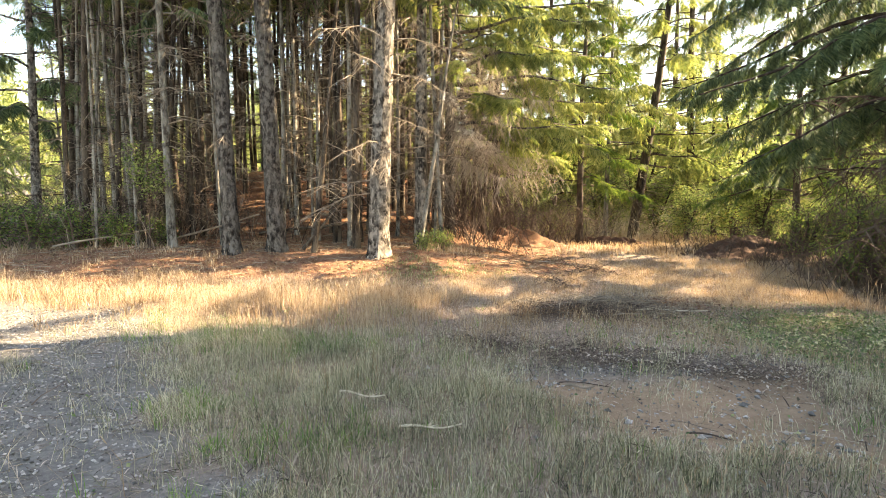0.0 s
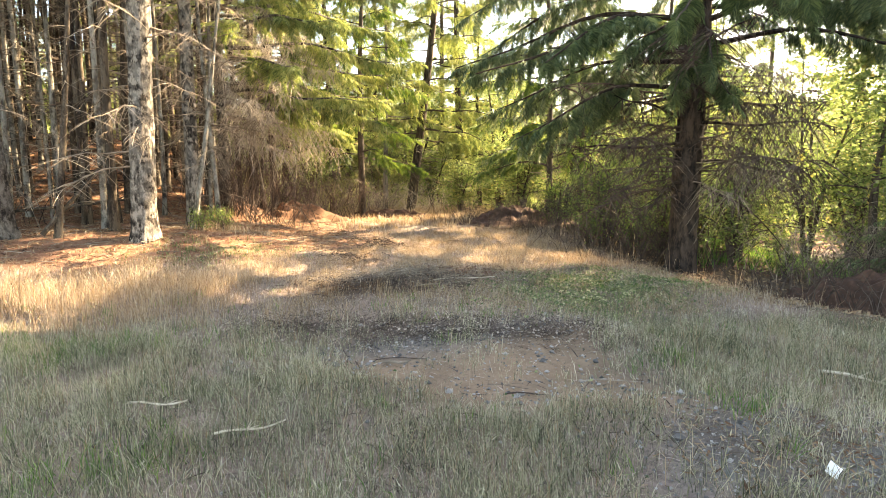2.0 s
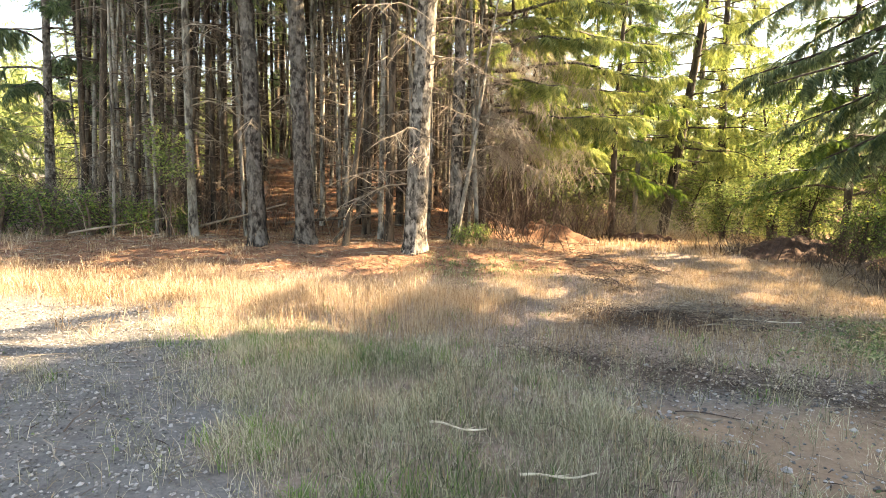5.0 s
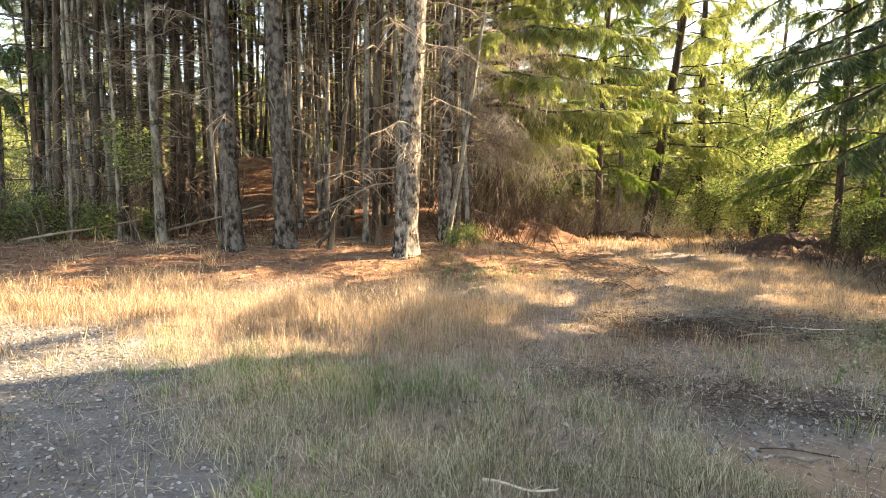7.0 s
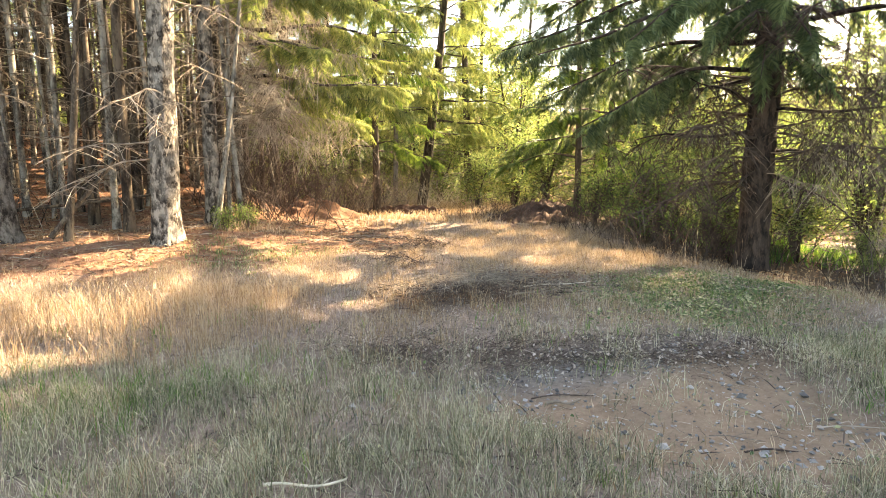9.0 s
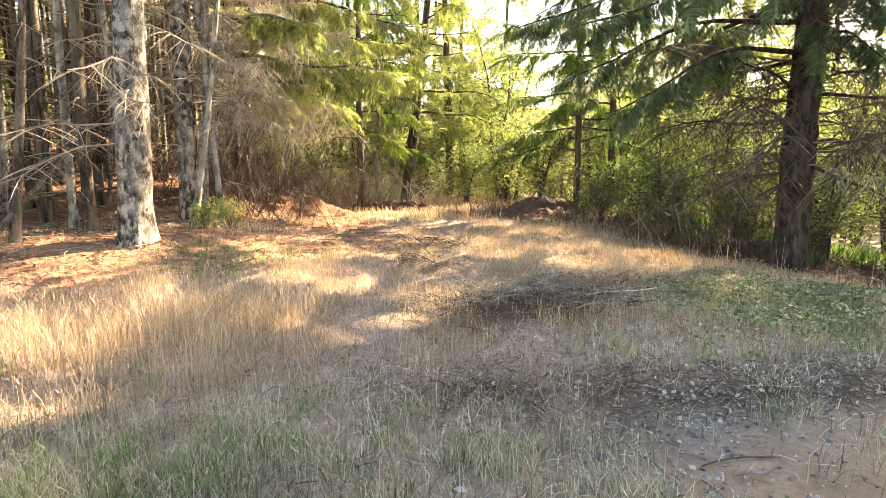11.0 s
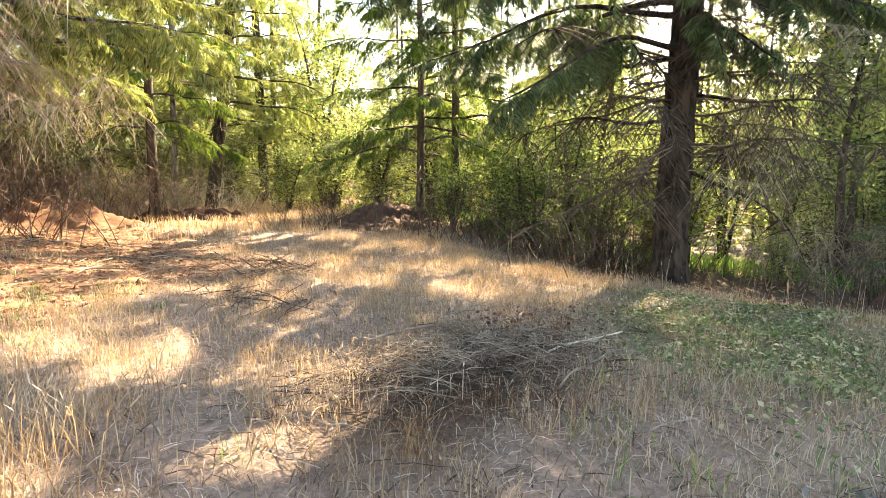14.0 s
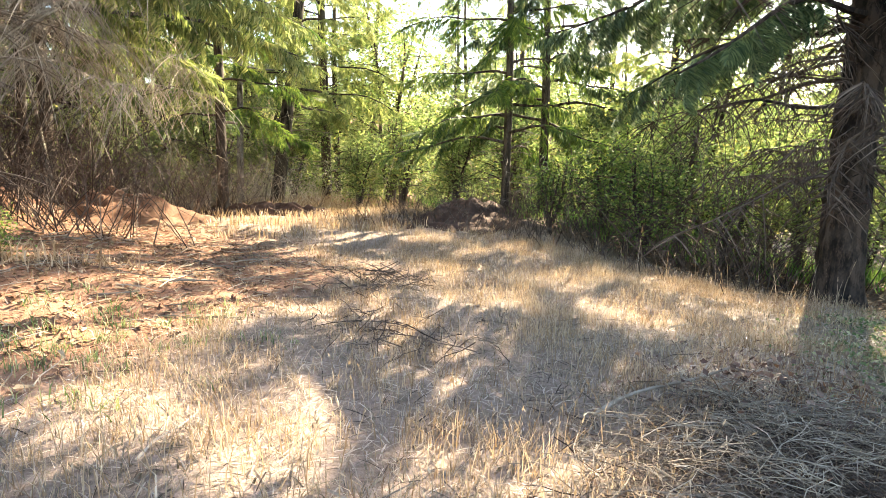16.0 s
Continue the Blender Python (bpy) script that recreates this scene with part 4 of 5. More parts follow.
# ---- mounds, logs, sticks ----
def mound(name, x, y, w, d, height, mat, label, seed, turn=0):
    """A heap of earth: a lumpy low dome whose rim dips under the ground."""
    rs = np.random.RandomState(seed)
    n, m = 64, 22
    a = np.arange(n) * 2 * np.pi / n
    v = [(0, 0, height)]
    for k in range(1, m + 1):
        s = k / m
        for q in range(n):
            rr = s * (1 + 0.12 * math.sin(3 * a[q] + seed) + 0.07 * math.sin(7 * a[q] + 2 * seed))
            h = height * (math.cos(min(s, 1) * math.pi) * 0.5 + 0.5) * (1 + 0.25 * noise.noise((math.cos(a[q]) * s * 3 + seed, math.sin(a[q]) * s * 3, seed))) + 0.16 * noise.noise((math.cos(a[q]) * s * 5 * w / 3, math.sin(a[q]) * s * 5 + seed, 1.0)) + 0.07 * noise.noise((math.cos(a[q]) * s * 14, math.sin(a[q]) * s * 14 + seed, 1.0))
            v.append((math.cos(a[q]) * rr * w / 2, math.sin(a[q]) * rr * d / 2, h - (0.12 if k == m else 0)))
    v = np.array(v)
    tri = np.array([(0, 1 + q, 1 + (q + 1) % n) for q in range(n)])
    i = 1 + np.arange(m - 1)[:, None] * n
    j, jn = np.arange(n)[None], (np.arange(n)[None] + 1) % n
    quad = np.stack([i + j, i + n + j, i + n + jn, i + jn], -1).reshape(-1, 4)
    ob = new(name, mesh(name, v, [tri, quad], [mat], True))
    ob.matrix_world = pose(x, y, gz(x, y) - 0.02, 0, 0, turn)
    return tagged(ob, label, "mound")


mound("earth_mound", 2.25, 18.7, 3.0, 2.0, 0.5, SOIL_RED, "reddish earth mound strewn with needles", 2)
mound("root_mound", 8.3, 15.9, 4.6, 2.6, 0.5, SOIL_DARK, "dark heap of roots and earth", 3, 20)
mound("earth_bank", 9.2, 5.9, 3.4, 1.6, 0.6, SOIL_DARK, "dark red earth bank at the clearing's rim", 4, -35)
mound("earth_bank", 5.6, 19.6, 4.5, 1.2, 0.3, SOIL_DARK, "low dark earth bank along the gap", 5, -35)


def stick(name, x, y, ln, r, turn, mat, label, seed=0, lift=0.0, tilt=0.0, fork=True, z=None):
    rs = np.random.RandomState(seed)
    p = Pile()
    s = np.linspace(0, 1, 10)[:, None]
    path = np.concatenate([s * ln - ln / 2, 0.04 * ln * np.sin(s * 4 + rs.rand() * 6), s * math.tan(radians(tilt)) * ln + 0.01 * np.sin(s * 7)], 1)
    p.tube(path, np.linspace(r, r * 0.55, 10) * (1 + 0.1 * rs.randn(10)), 7)
    if fork:
        for k in range(3):
            c = path[rs.randint(3, 9)]
            e = np.array([rs.uniform(0.3, 1), rs.uniform(-1, 1), rs.uniform(0, 0.5)]) * ln * 0.16
            p.tube(np.stack([c, c + e * 0.5, c + e]), [r * 0.5, r * 0.35, r * 0.15], 5)
    ob = new(name, p.mesh(name, mat, True))
    ob.matrix_world = pose(x, y, (gz(x, y) if z is None else z) + r + lift, 0, 0, turn)
    return tagged(ob, label, "stick", "fallen sticks")


P = "bleached broken stick lying in the grass"
stick("stick", -0.08, 3.75, 0.42, 0.009, 5, WOOD, P, 1, 0.05)
stick("stick", -0.62, 4.3, 0.38, 0.009, -18, WOOD, P, 2, 0.05)
stick("stick", 1.15, 4.75, 0.24, 0.011, -15, TWIG, P, 3, 0.02, fork=False)
stick("stick", 1.85, 3.7, 0.45, 0.006, -25, TWIG_DARK, "dark branch lying across the bare soil", 4, 0.01)
stick("stick", 1.35, 4.85, 0.7, 0.005, -8, TWIG_DARK, "dark twig at the edge of the bare soil", 5, 0.01)
stick("stick", 4.45, 3.08, 0.6, 0.013, -65, WOOD, P, 6, 0.03)
stick("branch", 2.5, 7.2, 0.8, 0.008, 12, TWIG, "grey branch on the weed heap", 7, 0.06)
stick("branch", 3.0, 7.5, 0.9, 0.008, -10, WOOD, "bleached branch on the weed heap", 8, 0.06)
stick("branch", 2.5, 8.5, 1.2, 0.012, -5, TWIG, "thin grey branch on the weed heap", 9, 0.06)
stick("fallen_pole", -2.5, 12.4, 1.0, 0.045, 20, BARK_DARK, "leaning broken pole among the firs", 10, 0.0, 50)
stick("fallen_pole", -2.9, 14.0, 3.0, 0.035, 10, BARK_DARK, "grey fallen pole across the stand's floor", 11, 0.25, 6)
stick("fallen_pole", -5.4, 13.6, 2.6, 0.03, -15, TWIG, "grey fallen pole across the stand's floor", 12, 0.1, 14)
stick("fallen_pole", -7.6, 13.0, 2.0, 0.025, 20, TWIG, "grey fallen branch at the stand's edge", 13, 0.05, 10)
# the thin leaning tree at the stand's corner
fir("leaning_pole_tree", -0.55, 13.2, 7.0, 0.06, "thin pale leaning tree at the stand's corner", "", (0.18, 0.02), mat=BARK_PALE, lod="far", crown=(5.6, 8, 0.8), dead=(1.2, 5.0, 18, 0.7), seed=16, rings=24, sides=10)
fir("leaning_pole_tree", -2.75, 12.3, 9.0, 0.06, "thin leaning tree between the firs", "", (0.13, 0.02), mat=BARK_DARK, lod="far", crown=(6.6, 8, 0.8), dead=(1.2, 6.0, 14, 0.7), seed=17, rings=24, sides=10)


# ---- grass, weeds, stones: nobody could count them ----
def scatter(n, box, dens, seed):
    """n tries in box (x0, x1, y0, y1), kept with the chance dens(x, y)."""
    rs = np.random.RandomState(seed)
    x, y = rs.uniform(box[0], box[1], n), rs.uniform(box[2], box[3], n)
    keep = rs.rand(n) < dens(x, y)
    return x[keep], y[keep], rs


def blades(name, n, box, dens, seed, length, width, mat, label, lean=0.5, tuft=0.0, curl=0.5, seedhead=0.0):
    x, y, rs = scatter(n, box, dens, seed)
    if tuft:
        k = len(x)
        c = rs.randint(0, max(1, k // 14), k)
        x, y = x[c] + rs.randn(k) * tuft, y[c] + rs.randn(k) * tuft
    k = len(x)
    ln = length(x, y) * rs.uniform(0.45, 1.25, k)
    a, b = rs.rand(k) * 6.28, rs.rand(k) * 6.28
    le = lean * np.abs(rs.randn(k)) * 0.7
    base = np.stack([x, y, ground_z(x, y) - 0.01], -1)
    d = np.stack([np.cos(a) * np.sin(le), np.sin(a) * np.sin(le), np.cos(le)], -1)
    out = np.stack([np.cos(a), np.sin(a), -0.35 + 0 * a], -1) * curl * rs.rand(k)[:, None]
    w = np.stack([np.cos(b), np.sin(b), 0 * b], -1) * (width * rs.uniform(0.6, 1.4, k))[:, None]
    mid = base + d * (ln * 0.55)[:, None]
    tip = mid + (d + out) * (ln * 0.45)[:, None]
    v = np.stack([base - w / 2, base + w / 2, mid + w * 0.4, mid - w * 0.4, tip], 1).reshape(-1, 3)
    i = np.arange(k) * 5
    faces = [np.stack([i, i + 1, i + 2, i + 3], -1), np.stack([i + 3, i + 2, i + 4], -1)]
    if seedhead:
        h = np.where(rs.rand(k) < seedhead)[0]
        m = len(h)
        sw, top = w[h] * 0.9, tip[h]
        ax = (d[h] + out[h]) * (ln[h] * 0.16)[:, None]
        v = np.concatenate([v, np.stack([top - ax * 0.4, top + sw, top + ax, top - sw], 1).reshape(-1, 3)])
        j = k * 5 + np.arange(m) * 4
        faces.append(np.stack([j, j + 1, j + 2, j + 3], -1))
    ob = new(name, mesh(name, v, faces, [mat]))
    return tagged(ob, label, "grass", kind="stuff")


def clear(x, y):
    """Chance of open meadow: less on road, bare soil, litter."""
    return (1 - 0.93 * m_gravel(x, y)) * (1 - 0.95 * m_bare(x, y)) * (1 - 0.93 * m_litter(x, y)) * (1 - 0.85 * m_humus(x, y)) * (1 - 0.85 * m_band(x, y))


def track(x, y):
    """Two worn wheel tracks that bend from the near ground to the gap."""
    mid = 0.3 + 0.33 * (y - 6.0) + 0.012 * (y - 6.0) ** 2
    return np.exp(-((x - mid + 0.55) / 0.28) ** 2) + np.exp(-((x - mid - 0.75) / 0.28) ** 2)


def dry_zone(x, y):
    near = step(5.6, 7.2, y + 0.25 * (x + 1)) * step(15.5, 13.5, y)
    return clear(x, y) * near * (1 - 0.75 * np.clip(track(x, y), 0, 1)) * (1 - 0.8 * m_ivy(x, y)) * (0.55 + 0.45 * (waves(x, y, 1.5, 21) > -0.2))


def near_zone(x, y):
    return clear(x, y) * step(7.0, 5.6, y + 0.25 * (x + 1)) * (0.55 + 0.45 * step(-0.6, 0.3, waves(x, y, 1.1, 22))) * step(0.9, 1.8, y + 0.4 * waves(x, y, 1.2, 33))


def lush(x, y):
    """Green tufts along the road edge and in a few damp spots."""
    g = 0.03 + 0 * x
    for cx, cy, w in ((-1.2, 3.5, 0.3), (-1.8, 4.2, 0.4), (-0.75, 3.65, 0.35), (-1.4, 5.9, 0.6), (-2.6, 6.2, 0.6), (-1.1, 2.7, 0.35), (3.3, 3.9, 0.3), (3.0, 3.0, 0.25)):
        g = g + np.exp(-((x - cx) / w) ** 2 - ((y - cy) / (0.6 * w)) ** 2)
    return np.clip(g, 0, 1) * (1 - 0.5 * m_gravel(x, y)) * (1 - m_bare(x, y))


def tall(x, y):
    return 0.13 + 0.26 * np.exp(-((x + 1.6) / 2.0) ** 2 - ((y - 8.2) / 1.1) ** 2) + 0.05 * waves(x, y, 1.2, 23)


blades("dry_grass", 130000, (-9, 8, 5.4, 16.5), dry_zone, 71, tall, 0.0042, STRAW, "golden dry meadow grass with seed heads", 0.45, 0, 0.5, 0.25)
blades("dry_grass_tufts", 60000, (-9, 8, 5.4, 16.5), dry_zone, 72, tall, 0.0045, STRAW, "tufts of golden dry grass", 0.6, 0.07, 0.7, 0.2)
blades("short_thatch", 170000, (-9, 9, 2.0, 17), lambda x, y: clear(x, y) * (0.5 + 0.5 * step(-0.5, 0.3, waves(x, y, 0.7, 27))), 73, lambda x, y: 0.085 + 0 * x, 0.006, GREY_STRAW, "short matted bleached thatch", 1.3, 0, 0.9)
blades("bleached_grass", 250000, (-4.5, 7, 0.9, 7.4), near_zone, 74, lambda x, y: 0.17 + 0.04 * waves(x, y, 1.0, 24), 0.0032, NEAR_BLADE, "grey-green half-dry meadow grass", 0.75, 0.06, 0.9, 0.12)
blades("green_grass", 80000, (-5, 5, 0.6, 8), lush, 75, lambda x, y: 0.15 + 0 * x, 0.005, GREEN, "patches of green grass", 0.8, 0.05, 0.8)
blades("verge_grass", 40000, (-14, -4, 6.5, 13.5), lambda x, y: clear(x, y), 76, lambda x, y: 0.22 + 0.08 * waves(x, y, 1.4, 26), 0.008, STRAW, "dry grass along the road verge", 0.6, 0.08, 0.7, 0.1)
blades("tall_stalks", 500, (4.5, 9.5, 5.5, 13), lambda x, y: step(6.0, 7.2, x) * 0.5 * step(9.2, 8.4, x), 77, lambda x, y: 0.55 + 0 * x, 0.006, STRAW, "tall bleached grass stalks along the clearing's rim", 0.25, 0, 0.3, 0.6)
blades("gap_grass", 36000, (2, 14, 15.5, 32), lambda x, y: step(3.5, 5.5, x + 0.2 * (20 - y)), 78, lambda x, y: 0.2 + 0.3 * step(19, 23, y), 0.014, STRAW, "tall pale grass in the gap", 0.4, 0.15, 0.5)


def specks(name, n, box, dens, seed, shape, size, mat, label, category, lift=0.3, tilt=0.4):
    x, y, rs = scatter(n, box, dens, seed)
    k = len(x)
    sz = size * rs.uniform(0.5, 1.6, k) ** 1.4
    v, f = shape
    p = Pile()
    p.stamp(v, f, turns(rs.rand(k) * 6.28, rs.uniform(-tilt, tilt, k), rs.uniform(-tilt, tilt, k), sz), np.stack([x, y, ground_z(x, y) + lift * sz], -1))
    return tagged(new(name, p.mesh(name, mat)), label, category, kind="stuff")


OCT = (np.array([(1, 0.1, 0), (0.2, 0.9, 0.1), (-0.9, 0.2, -0.05), (-0.1, -0.8, 0), (0.1, 0.1, 0.6), (0, 0, -0.6)]) * 0.5, np.array([(0, 1, 4), (1, 2, 4), (2, 3, 4), (3, 0, 4), (1, 0, 5), (2, 1, 5), (3, 2, 5), (0, 3, 5)]))
CHIPS = (np.array([(-0.5, -0.12, 0), (0.5, -0.06, 0.05), (0.45, 0.1, 0.02), (-0.4, 0.14, 0.06)]), np.array([(0, 1, 2), (0, 2, 3)]))
TW = Pile()
TW.tube(np.array([(-0.5, 0, 0), (-0.2, 0.05, 0.03), (0.15, 0.0, 0.05), (0.5, 0.07, 0.02)]), [0.014, 0.012, 0.009, 0.005], 3)
TW.tube(np.array([(-0.1, 0.04, 0.03), (0.08, 0.14, 0.06), (0.25, 0.22, 0.05)]), [0.007, 0.006, 0.003], 3)
TWQ = np.concatenate(TW.f4)
TWIGS = (np.concatenate(TW.v), np.concatenate([TWQ[:, [0, 1, 2]], TWQ[:, [0, 2, 3]]]))
TF = Pile()
TF.tube(np.array([(-0.5, 0, 0), (-0.2, 0.07, 0.04), (0.15, 0.02, 0.06), (0.5, 0.12, 0.0)]), [0.007, 0.006, 0.005, 0.003], 3)
TF.tube(np.array([(-0.1, 0.05, 0.05), (0.08, -0.1, 0.1), (0.22, -0.2, 0.06)]), [0.005, 0.004, 0.002], 3)
TFQ = np.concatenate(TF.f4)
FINE_TWIGS = (np.concatenate(TF.v), np.concatenate([TFQ[:, [0, 1, 2]], TFQ[:, [0, 2, 3]]]))
LEAFLET = (np.array([(0, 0, 0), (0.45, 0.34, 0.12), (1, 0, 0), (0.45, -0.34, 0.12)]), np.array([(0, 1, 2), (0, 2, 3)]))

specks("gravel", 75000, (-8, 5, 0.5, 8), lambda x, y: 0.75 * m_gravel(x, y) + 0.2 * m_bare(x, y), 81, OCT, 0.018, STONE, "loose grey gravel of the road edge", "gravel", 0.15)
specks("pebbles", 16000, (-8, 6, 0.5, 9), lambda x, y: 0.4 * m_gravel(x, y) + 0.25 * m_bare(x, y) + 0.03, 82, OCT, 0.028, STONE, "scattered pebbles and small stones", "stone", 0.15)
specks("needle_litter", 90000, (-11, 5, 9.5, 24), lambda x, y: m_litter(x, y), 83, CHIPS, 0.055, CHIP, "red-brown needle and bark litter", "litter", 0.1)
specks("twig_litter", 9000, (-11, 9, 3, 24), lambda x, y: 0.15 + 0.8 * m_litter(x, y), 84, TWIGS, 0.26, TWIG, "fallen twigs", "twigs", 0.05, 0.12)
specks("ground_ivy", 110000, (2, 10, 4, 11), lambda x, y: m_ivy(x, y), 85, LEAFLET, 0.028, WEED, "low creeping green weeds", "weeds", 1.2, 0.7)
specks("heap_twigs", 24000, (0.2, 4.2, 6.2, 9.2), lambda x, y: np.exp(-((x - 2.1) / 0.8) ** 2 - ((y - 7.75) / 0.45) ** 2), 86, TWIGS, 0.13, TWIG_DARK, "dead weed stalks heaped low", "weeds", 0.25, 0.4)
specks("red_weeds", 5000, (2.2, 4.4, 7.2, 9.2), lambda x, y: np.exp(-((x - 3.2) / 0.6) ** 2 - ((y - 8.15) / 0.4) ** 2), 87, LEAFLET, 0.028, REDWEED, "reddish withered weeds", "weeds", 2.0, 0.9)
specks("debris", 4200, (1.4, 4.2, 9.4, 12.6), lambda x, y: np.maximum(np.exp(-((x - 2.95) / 0.4) ** 2 - ((y - 11.65) / 0.32) ** 2), 0.35 * np.exp(-((x - 1.95) / 0.35) ** 2 - ((y - 10.1) / 0.6) ** 2)), 88, TWIGS, 0.2, TWIG_DARK, "small dark heap of broken twigs", "twigs", 0.4, 0.6)
specks("rim_litter", 12000, (6.5, 14, 4, 17), lambda x, y: m_humus(x, y), 89, CHIPS, 0.07, CHIP, "brown fallen leaves under the great fir", "litter", 0.3)
blades("pale_weeds", 1500, (-0.9, 1.2, 12.7, 13.9), lambda x, y: np.exp(-((x - 0.15) / 0.5) ** 2 - ((y - 13.2) / 0.35) ** 2), 91, lambda x, y: 0.25 + 0 * x, 0.012, STRAW, "bleached weeds in a bright spot of sun", 0.8, 0, 0.9)
blades("shade_grass", 11000, (-2.5, 1.6, 9.6, 12.4), lambda x, y: np.exp(-((x + 0.2) / 1.1) ** 2 - ((y - 11.1) / 0.7) ** 2), 92, lambda x, y: 0.10 + 0 * x, 0.007, WEED, "patch of low green weeds", 0.8, 0.05, 0.8)
blades("near_stalks", 9000, (-3, 6, 1.0, 7.5), lambda x, y: 0.6 * near_zone(x, y), 93, lambda x, y: 0.30 + 0 * x, 0.003, STRAW, "thin bleached grass stalks", 0.35, 0, 0.6, 0.5)
paper = bmesh.new()
bmesh.ops.create_grid(paper, x_segments=4, y_segments=3, size=0.5)
for pv in paper.verts:
    pv.co = (pv.co.x * 0.09, pv.co.y * 0.06, 0.012 * math.sin(pv.co.x * 5) + 0.02 * pv.co.y)
bmesh.ops.solidify(paper, geom=paper.faces[:], thickness=0.002)
pm = bpy.data.meshes.new("paper_scrap")
paper.to_mesh(pm)
pm.materials.append(PAPER)
scrap = tagged(new("paper_scrap", pm), "crumpled white paper scrap on the stony ground", "litter")
scrap.matrix_world = pose(2.62, 2.08, gz(2.62, 2.08) + 0.03, 12, -8, 20)
blades("slope_grass", 30000, (9, 26, 0, 20), lambda x, y: step(9, 10.5, x), 94, lambda x, y: 0.4 + 0 * x, 0.02, GREEN, "rank green grass on the slope below", 0.6, 0.12, 0.8)
blades("heap_weeds", 4500, (0.4, 3.8, 6.4, 9.0), lambda x, y: np.exp(-((x - 2.1) / 1.0) ** 2 - ((y - 7.5) / 0.7) ** 2), 95, lambda x, y: 0.13 + 0 * x, 0.004, REDWEED, "withered brown weed stalks", 0.9, 0.06, 0.8, 0.1)
blades("heap_fringe", 500, (0.6, 4.0, 6.3, 7.4), lambda x, y: np.exp(-((x - 2.1) / 1.1) ** 2 - ((y - 6.8) / 0.35) ** 2), 96, lambda x, y: 0.30 + 0 * x, 0.0045, STRAW, "upright dry stalks before the weed heap", 0.3, 0.05, 0.4, 0.2)
specks("grey_twigs", 2600, (0.6, 4.2, 6.8, 9.0), lambda x, y: np.exp(-((x - 2.2) / 0.85) ** 2 - ((y - 7.7) / 0.4) ** 2), 97, FINE_TWIGS, 0.2, TWIG, "thin grey twigs on the weed heap", "twigs", 0.3, 0.25)
STRIP = (np.array([(-0.5, -0.03, 0), (0.0, -0.04, 0.05), (0.5, -0.01, 0.0), (0.5, 0.01, 0.0), (0.0, 0.03, 0.05), (-0.5, 0.03, 0)]), np.array([(0, 1, 4), (0, 4, 5), (1, 2, 3), (1, 3, 4)]))


def meadow(x, y):
    return (1 - 0.9 * m_litter(x, y)) * (1 - 0.75 * m_bare(x, y)) * (1 - 0.8 * m_gravel(x, y)) * (1 - 0.85 * m_humus(x, y))


specks("straw_litter", 80000, (-5, 6, 2.0, 14), lambda x, y: 0.85 * meadow(x, y) * (0.3 + 0.7 * step(5.2, 6.8, y)), 101, STRIP, 0.06, GREY_STRAW, "flattened dead grass on the soil", "straw", 0.12, 0.2)
specks("dark_litter", 26000, (-5, 6, 2.0, 14), lambda x, y: meadow(x, y) * step(-0.3, 0.5, waves(x, y, 0.8, 28)), 102, STRIP, 0.07, TWIG_DARK, "dark dead stems on the soil", "litter", 0.15, 0.35)
specks("stem_litter", 9000, (-5, 6, 1.5, 9), lambda x, y: 0.5 + 0.5 * m_gravel(x, y), 103, TWIGS, 0.08, TWIG, "fine broken stems on soil and gravel", "twigs", 0.05, 0.15)
specks("mound_litter", 2600, (0.6, 4.4, 16.6, 19.6), lambda x, y: np.exp(-((x - 2.2) / 1.0) ** 2 - ((y - 17.7) / 0.5) ** 2), 104, FINE_TWIGS, 0.16, TWIG, "fallen twigs before the earth mound", "twigs", 0.1, 0.3)
specks("brush_heap", 7000, (0.8, 3.6, 7.0, 9.0), lambda x, y: np.exp(-((x - 2.2) / 0.8) ** 2 - ((y - 7.95) / 0.4) ** 2), 110, FINE_TWIGS, 0.16, TWIG, "low heap of dead grey brush on the meadow", "brush", 0.35, 0.45)
specks("dark_weeds", 26000, (-0.4, 3.8, 4.0, 7.0), m_band, 111, TWIGS, 0.075, TWIG_DARK, "low dead grey weeds beside the bare soil", "weeds", 0.3, 0.6)
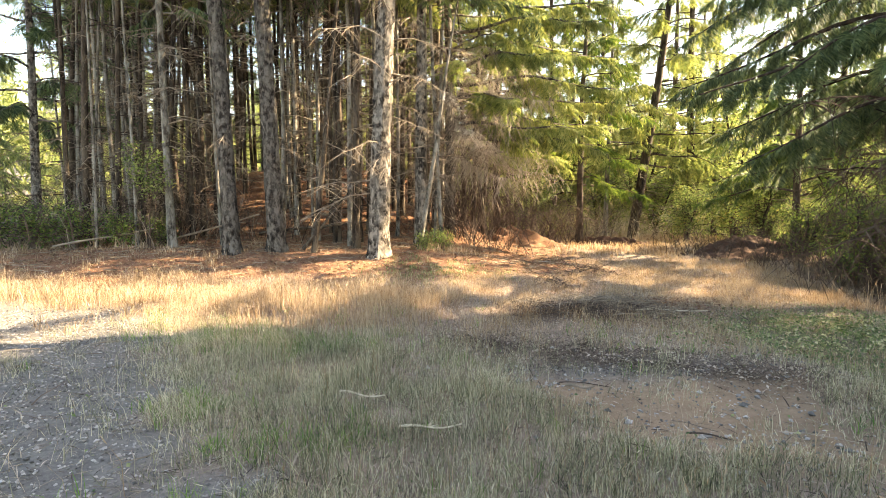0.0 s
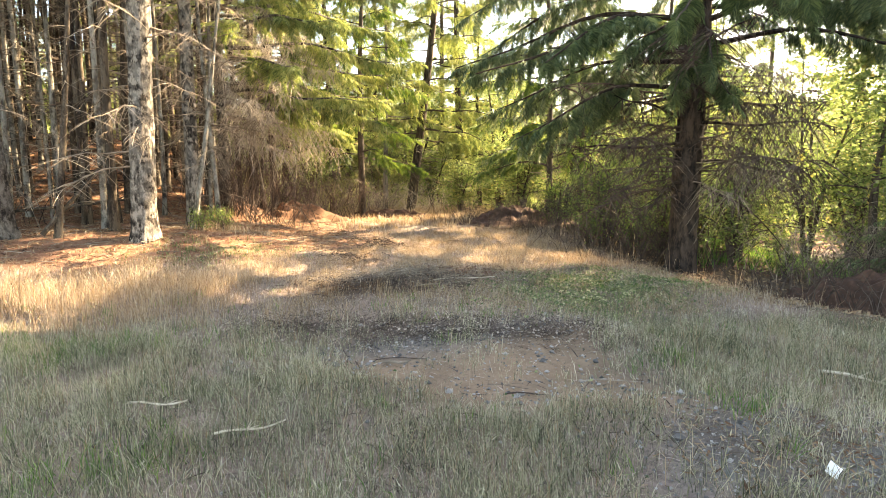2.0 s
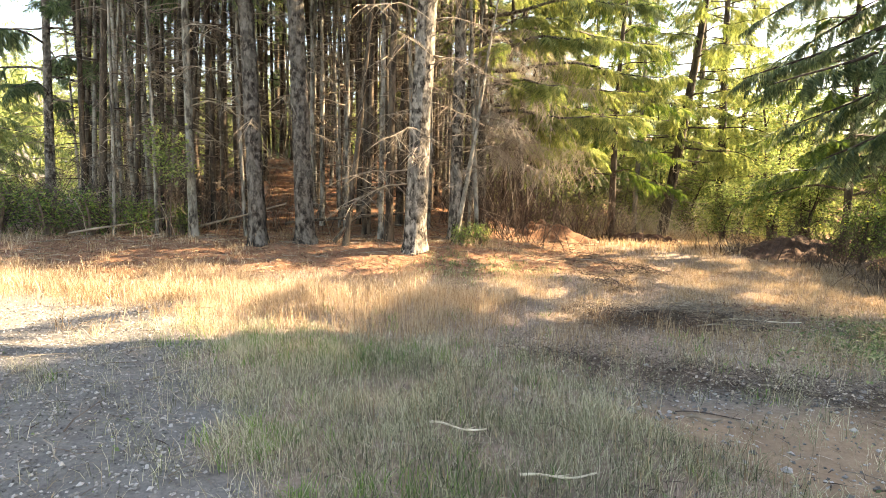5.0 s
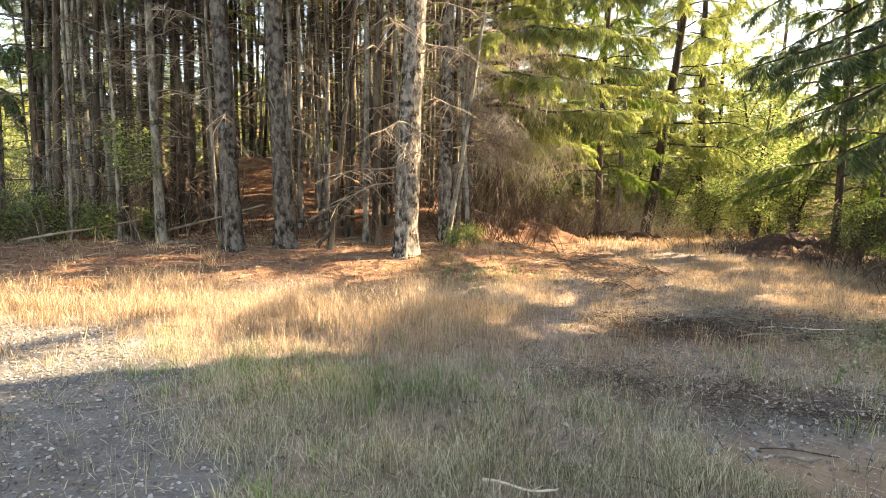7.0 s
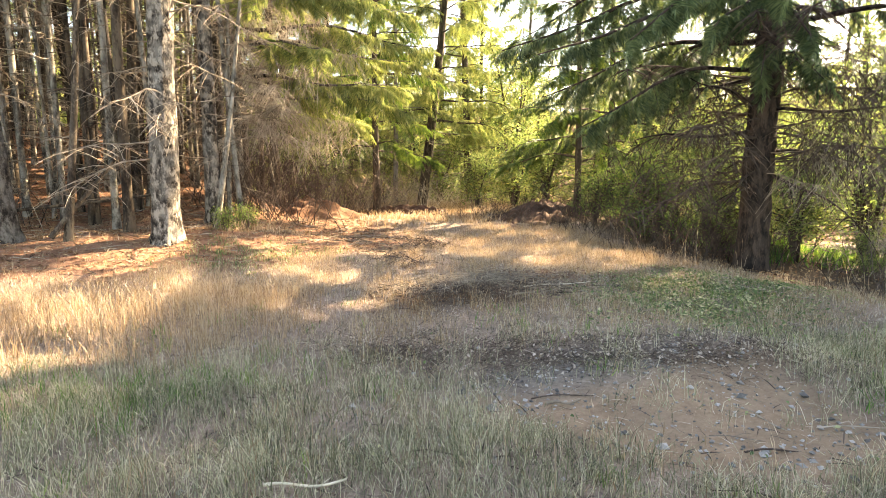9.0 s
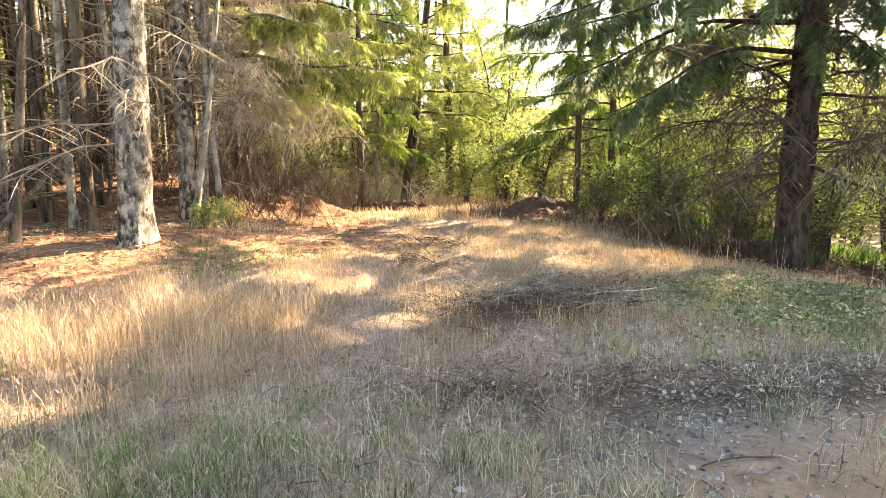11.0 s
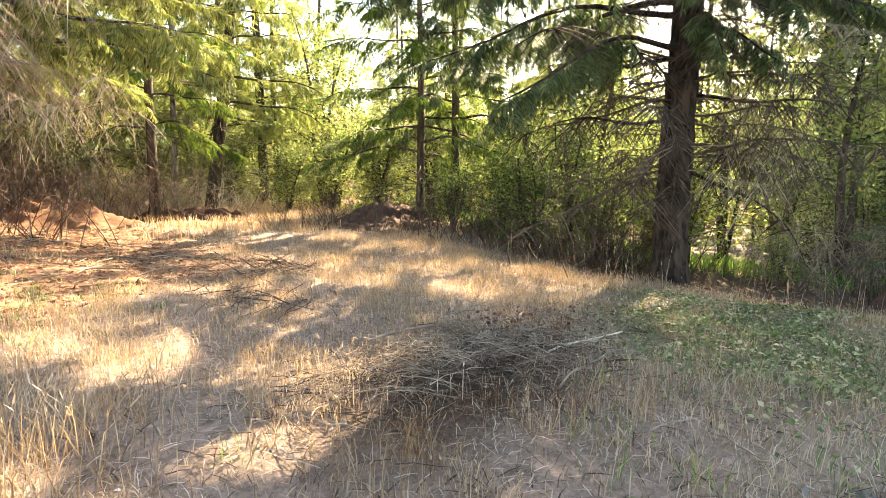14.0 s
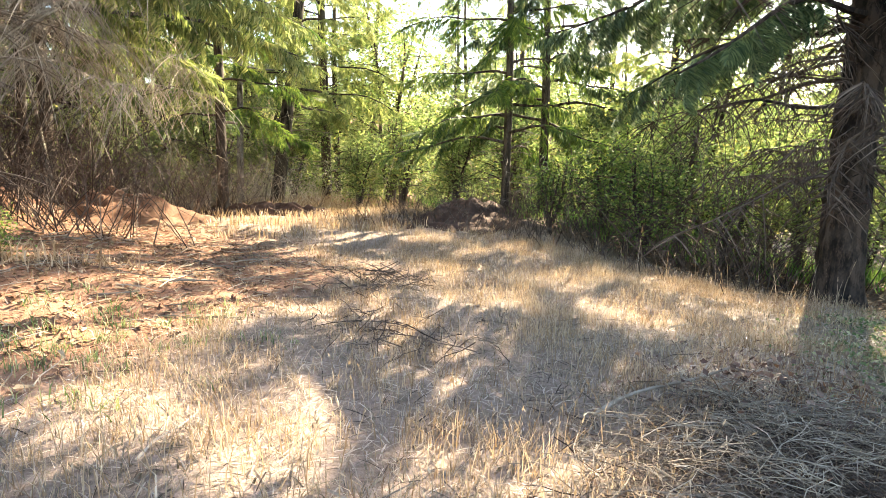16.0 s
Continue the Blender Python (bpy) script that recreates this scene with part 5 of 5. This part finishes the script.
specks("grey_weeds", 14000, (-0.4, 3.8, 4.0, 7.0), m_band, 113, LEAFLET, 0.022, GREY_STRAW, "withered grey weed leaves beside the bare soil", "weeds", 1.0, 0.9)
specks("edge_stones", 700, (-0.4, 4.2, 1.8, 6.6), lambda x, y: np.maximum(0.5 * m_band(x, y), np.maximum(0.25 * m_bare(x, y), 0.5 * np.exp(-((x - 2.8) / 0.8) ** 2 - ((y - 2.4) / 0.5) ** 2))), 114, OCT, 0.055, STONE, "pale stones in the dirt", "stone", 0.12)
specks("weed_leaves", 5000, (-3.2, 4, 1.5, 6.5), lambda x, y: 0.35 * step(0.1, 0.6, waves(x, y, 0.6, 32)), 112, LEAFLET, 0.02, WEED, "small green weeds in gravel and grass", "weeds", 0.8, 0.7)
specks("rusty_weeds", 6000, (0.3, 3.9, 6.7, 8.8), lambda x, y: np.maximum(np.exp(-((x - 1.1) / 0.45) ** 2 - ((y - 7.25) / 0.22) ** 2), 0.8 * np.exp(-((x - 3.25) / 0.5) ** 2 - ((y - 8.1) / 0.3) ** 2)), 115, FINE_TWIGS, 0.09, RUST, "rust-red withered weeds beside the brush heap", "weeds", 0.4, 0.8)
blades("rusty_stalks", 2600, (0.3, 3.9, 6.6, 8.8), lambda x, y: np.maximum(np.exp(-((x - 1.1) / 0.5) ** 2 - ((y - 7.2) / 0.25) ** 2), 0.7 * np.exp(-((x - 3.2) / 0.5) ** 2 - ((y - 8.0) / 0.35) ** 2)), 116, lambda x, y: 0.2 + 0 * x, 0.0045, RUST, "orange dry stalks beside the brush heap", 0.5, 0.05, 0.6, 0.2)
specks("dirt_twigs", 1500, (1.6, 4.4, 1.5, 3.4), lambda x, y: np.exp(-((x - 2.9) / 0.9) ** 2 - ((y - 2.35) / 0.6) ** 2), 117, FINE_TWIGS, 0.14, TWIG, "fine broken twigs on the stony dirt", "twigs", 0.08, 0.2)
specks("dirt_chips", 2600, (1.6, 4.4, 1.5, 3.4), lambda x, y: np.exp(-((x - 2.9) / 0.9) ** 2 - ((y - 2.35) / 0.6) ** 2), 118, CHIPS, 0.035, CHIP, "bark chips on the stony dirt", "litter", 0.15)
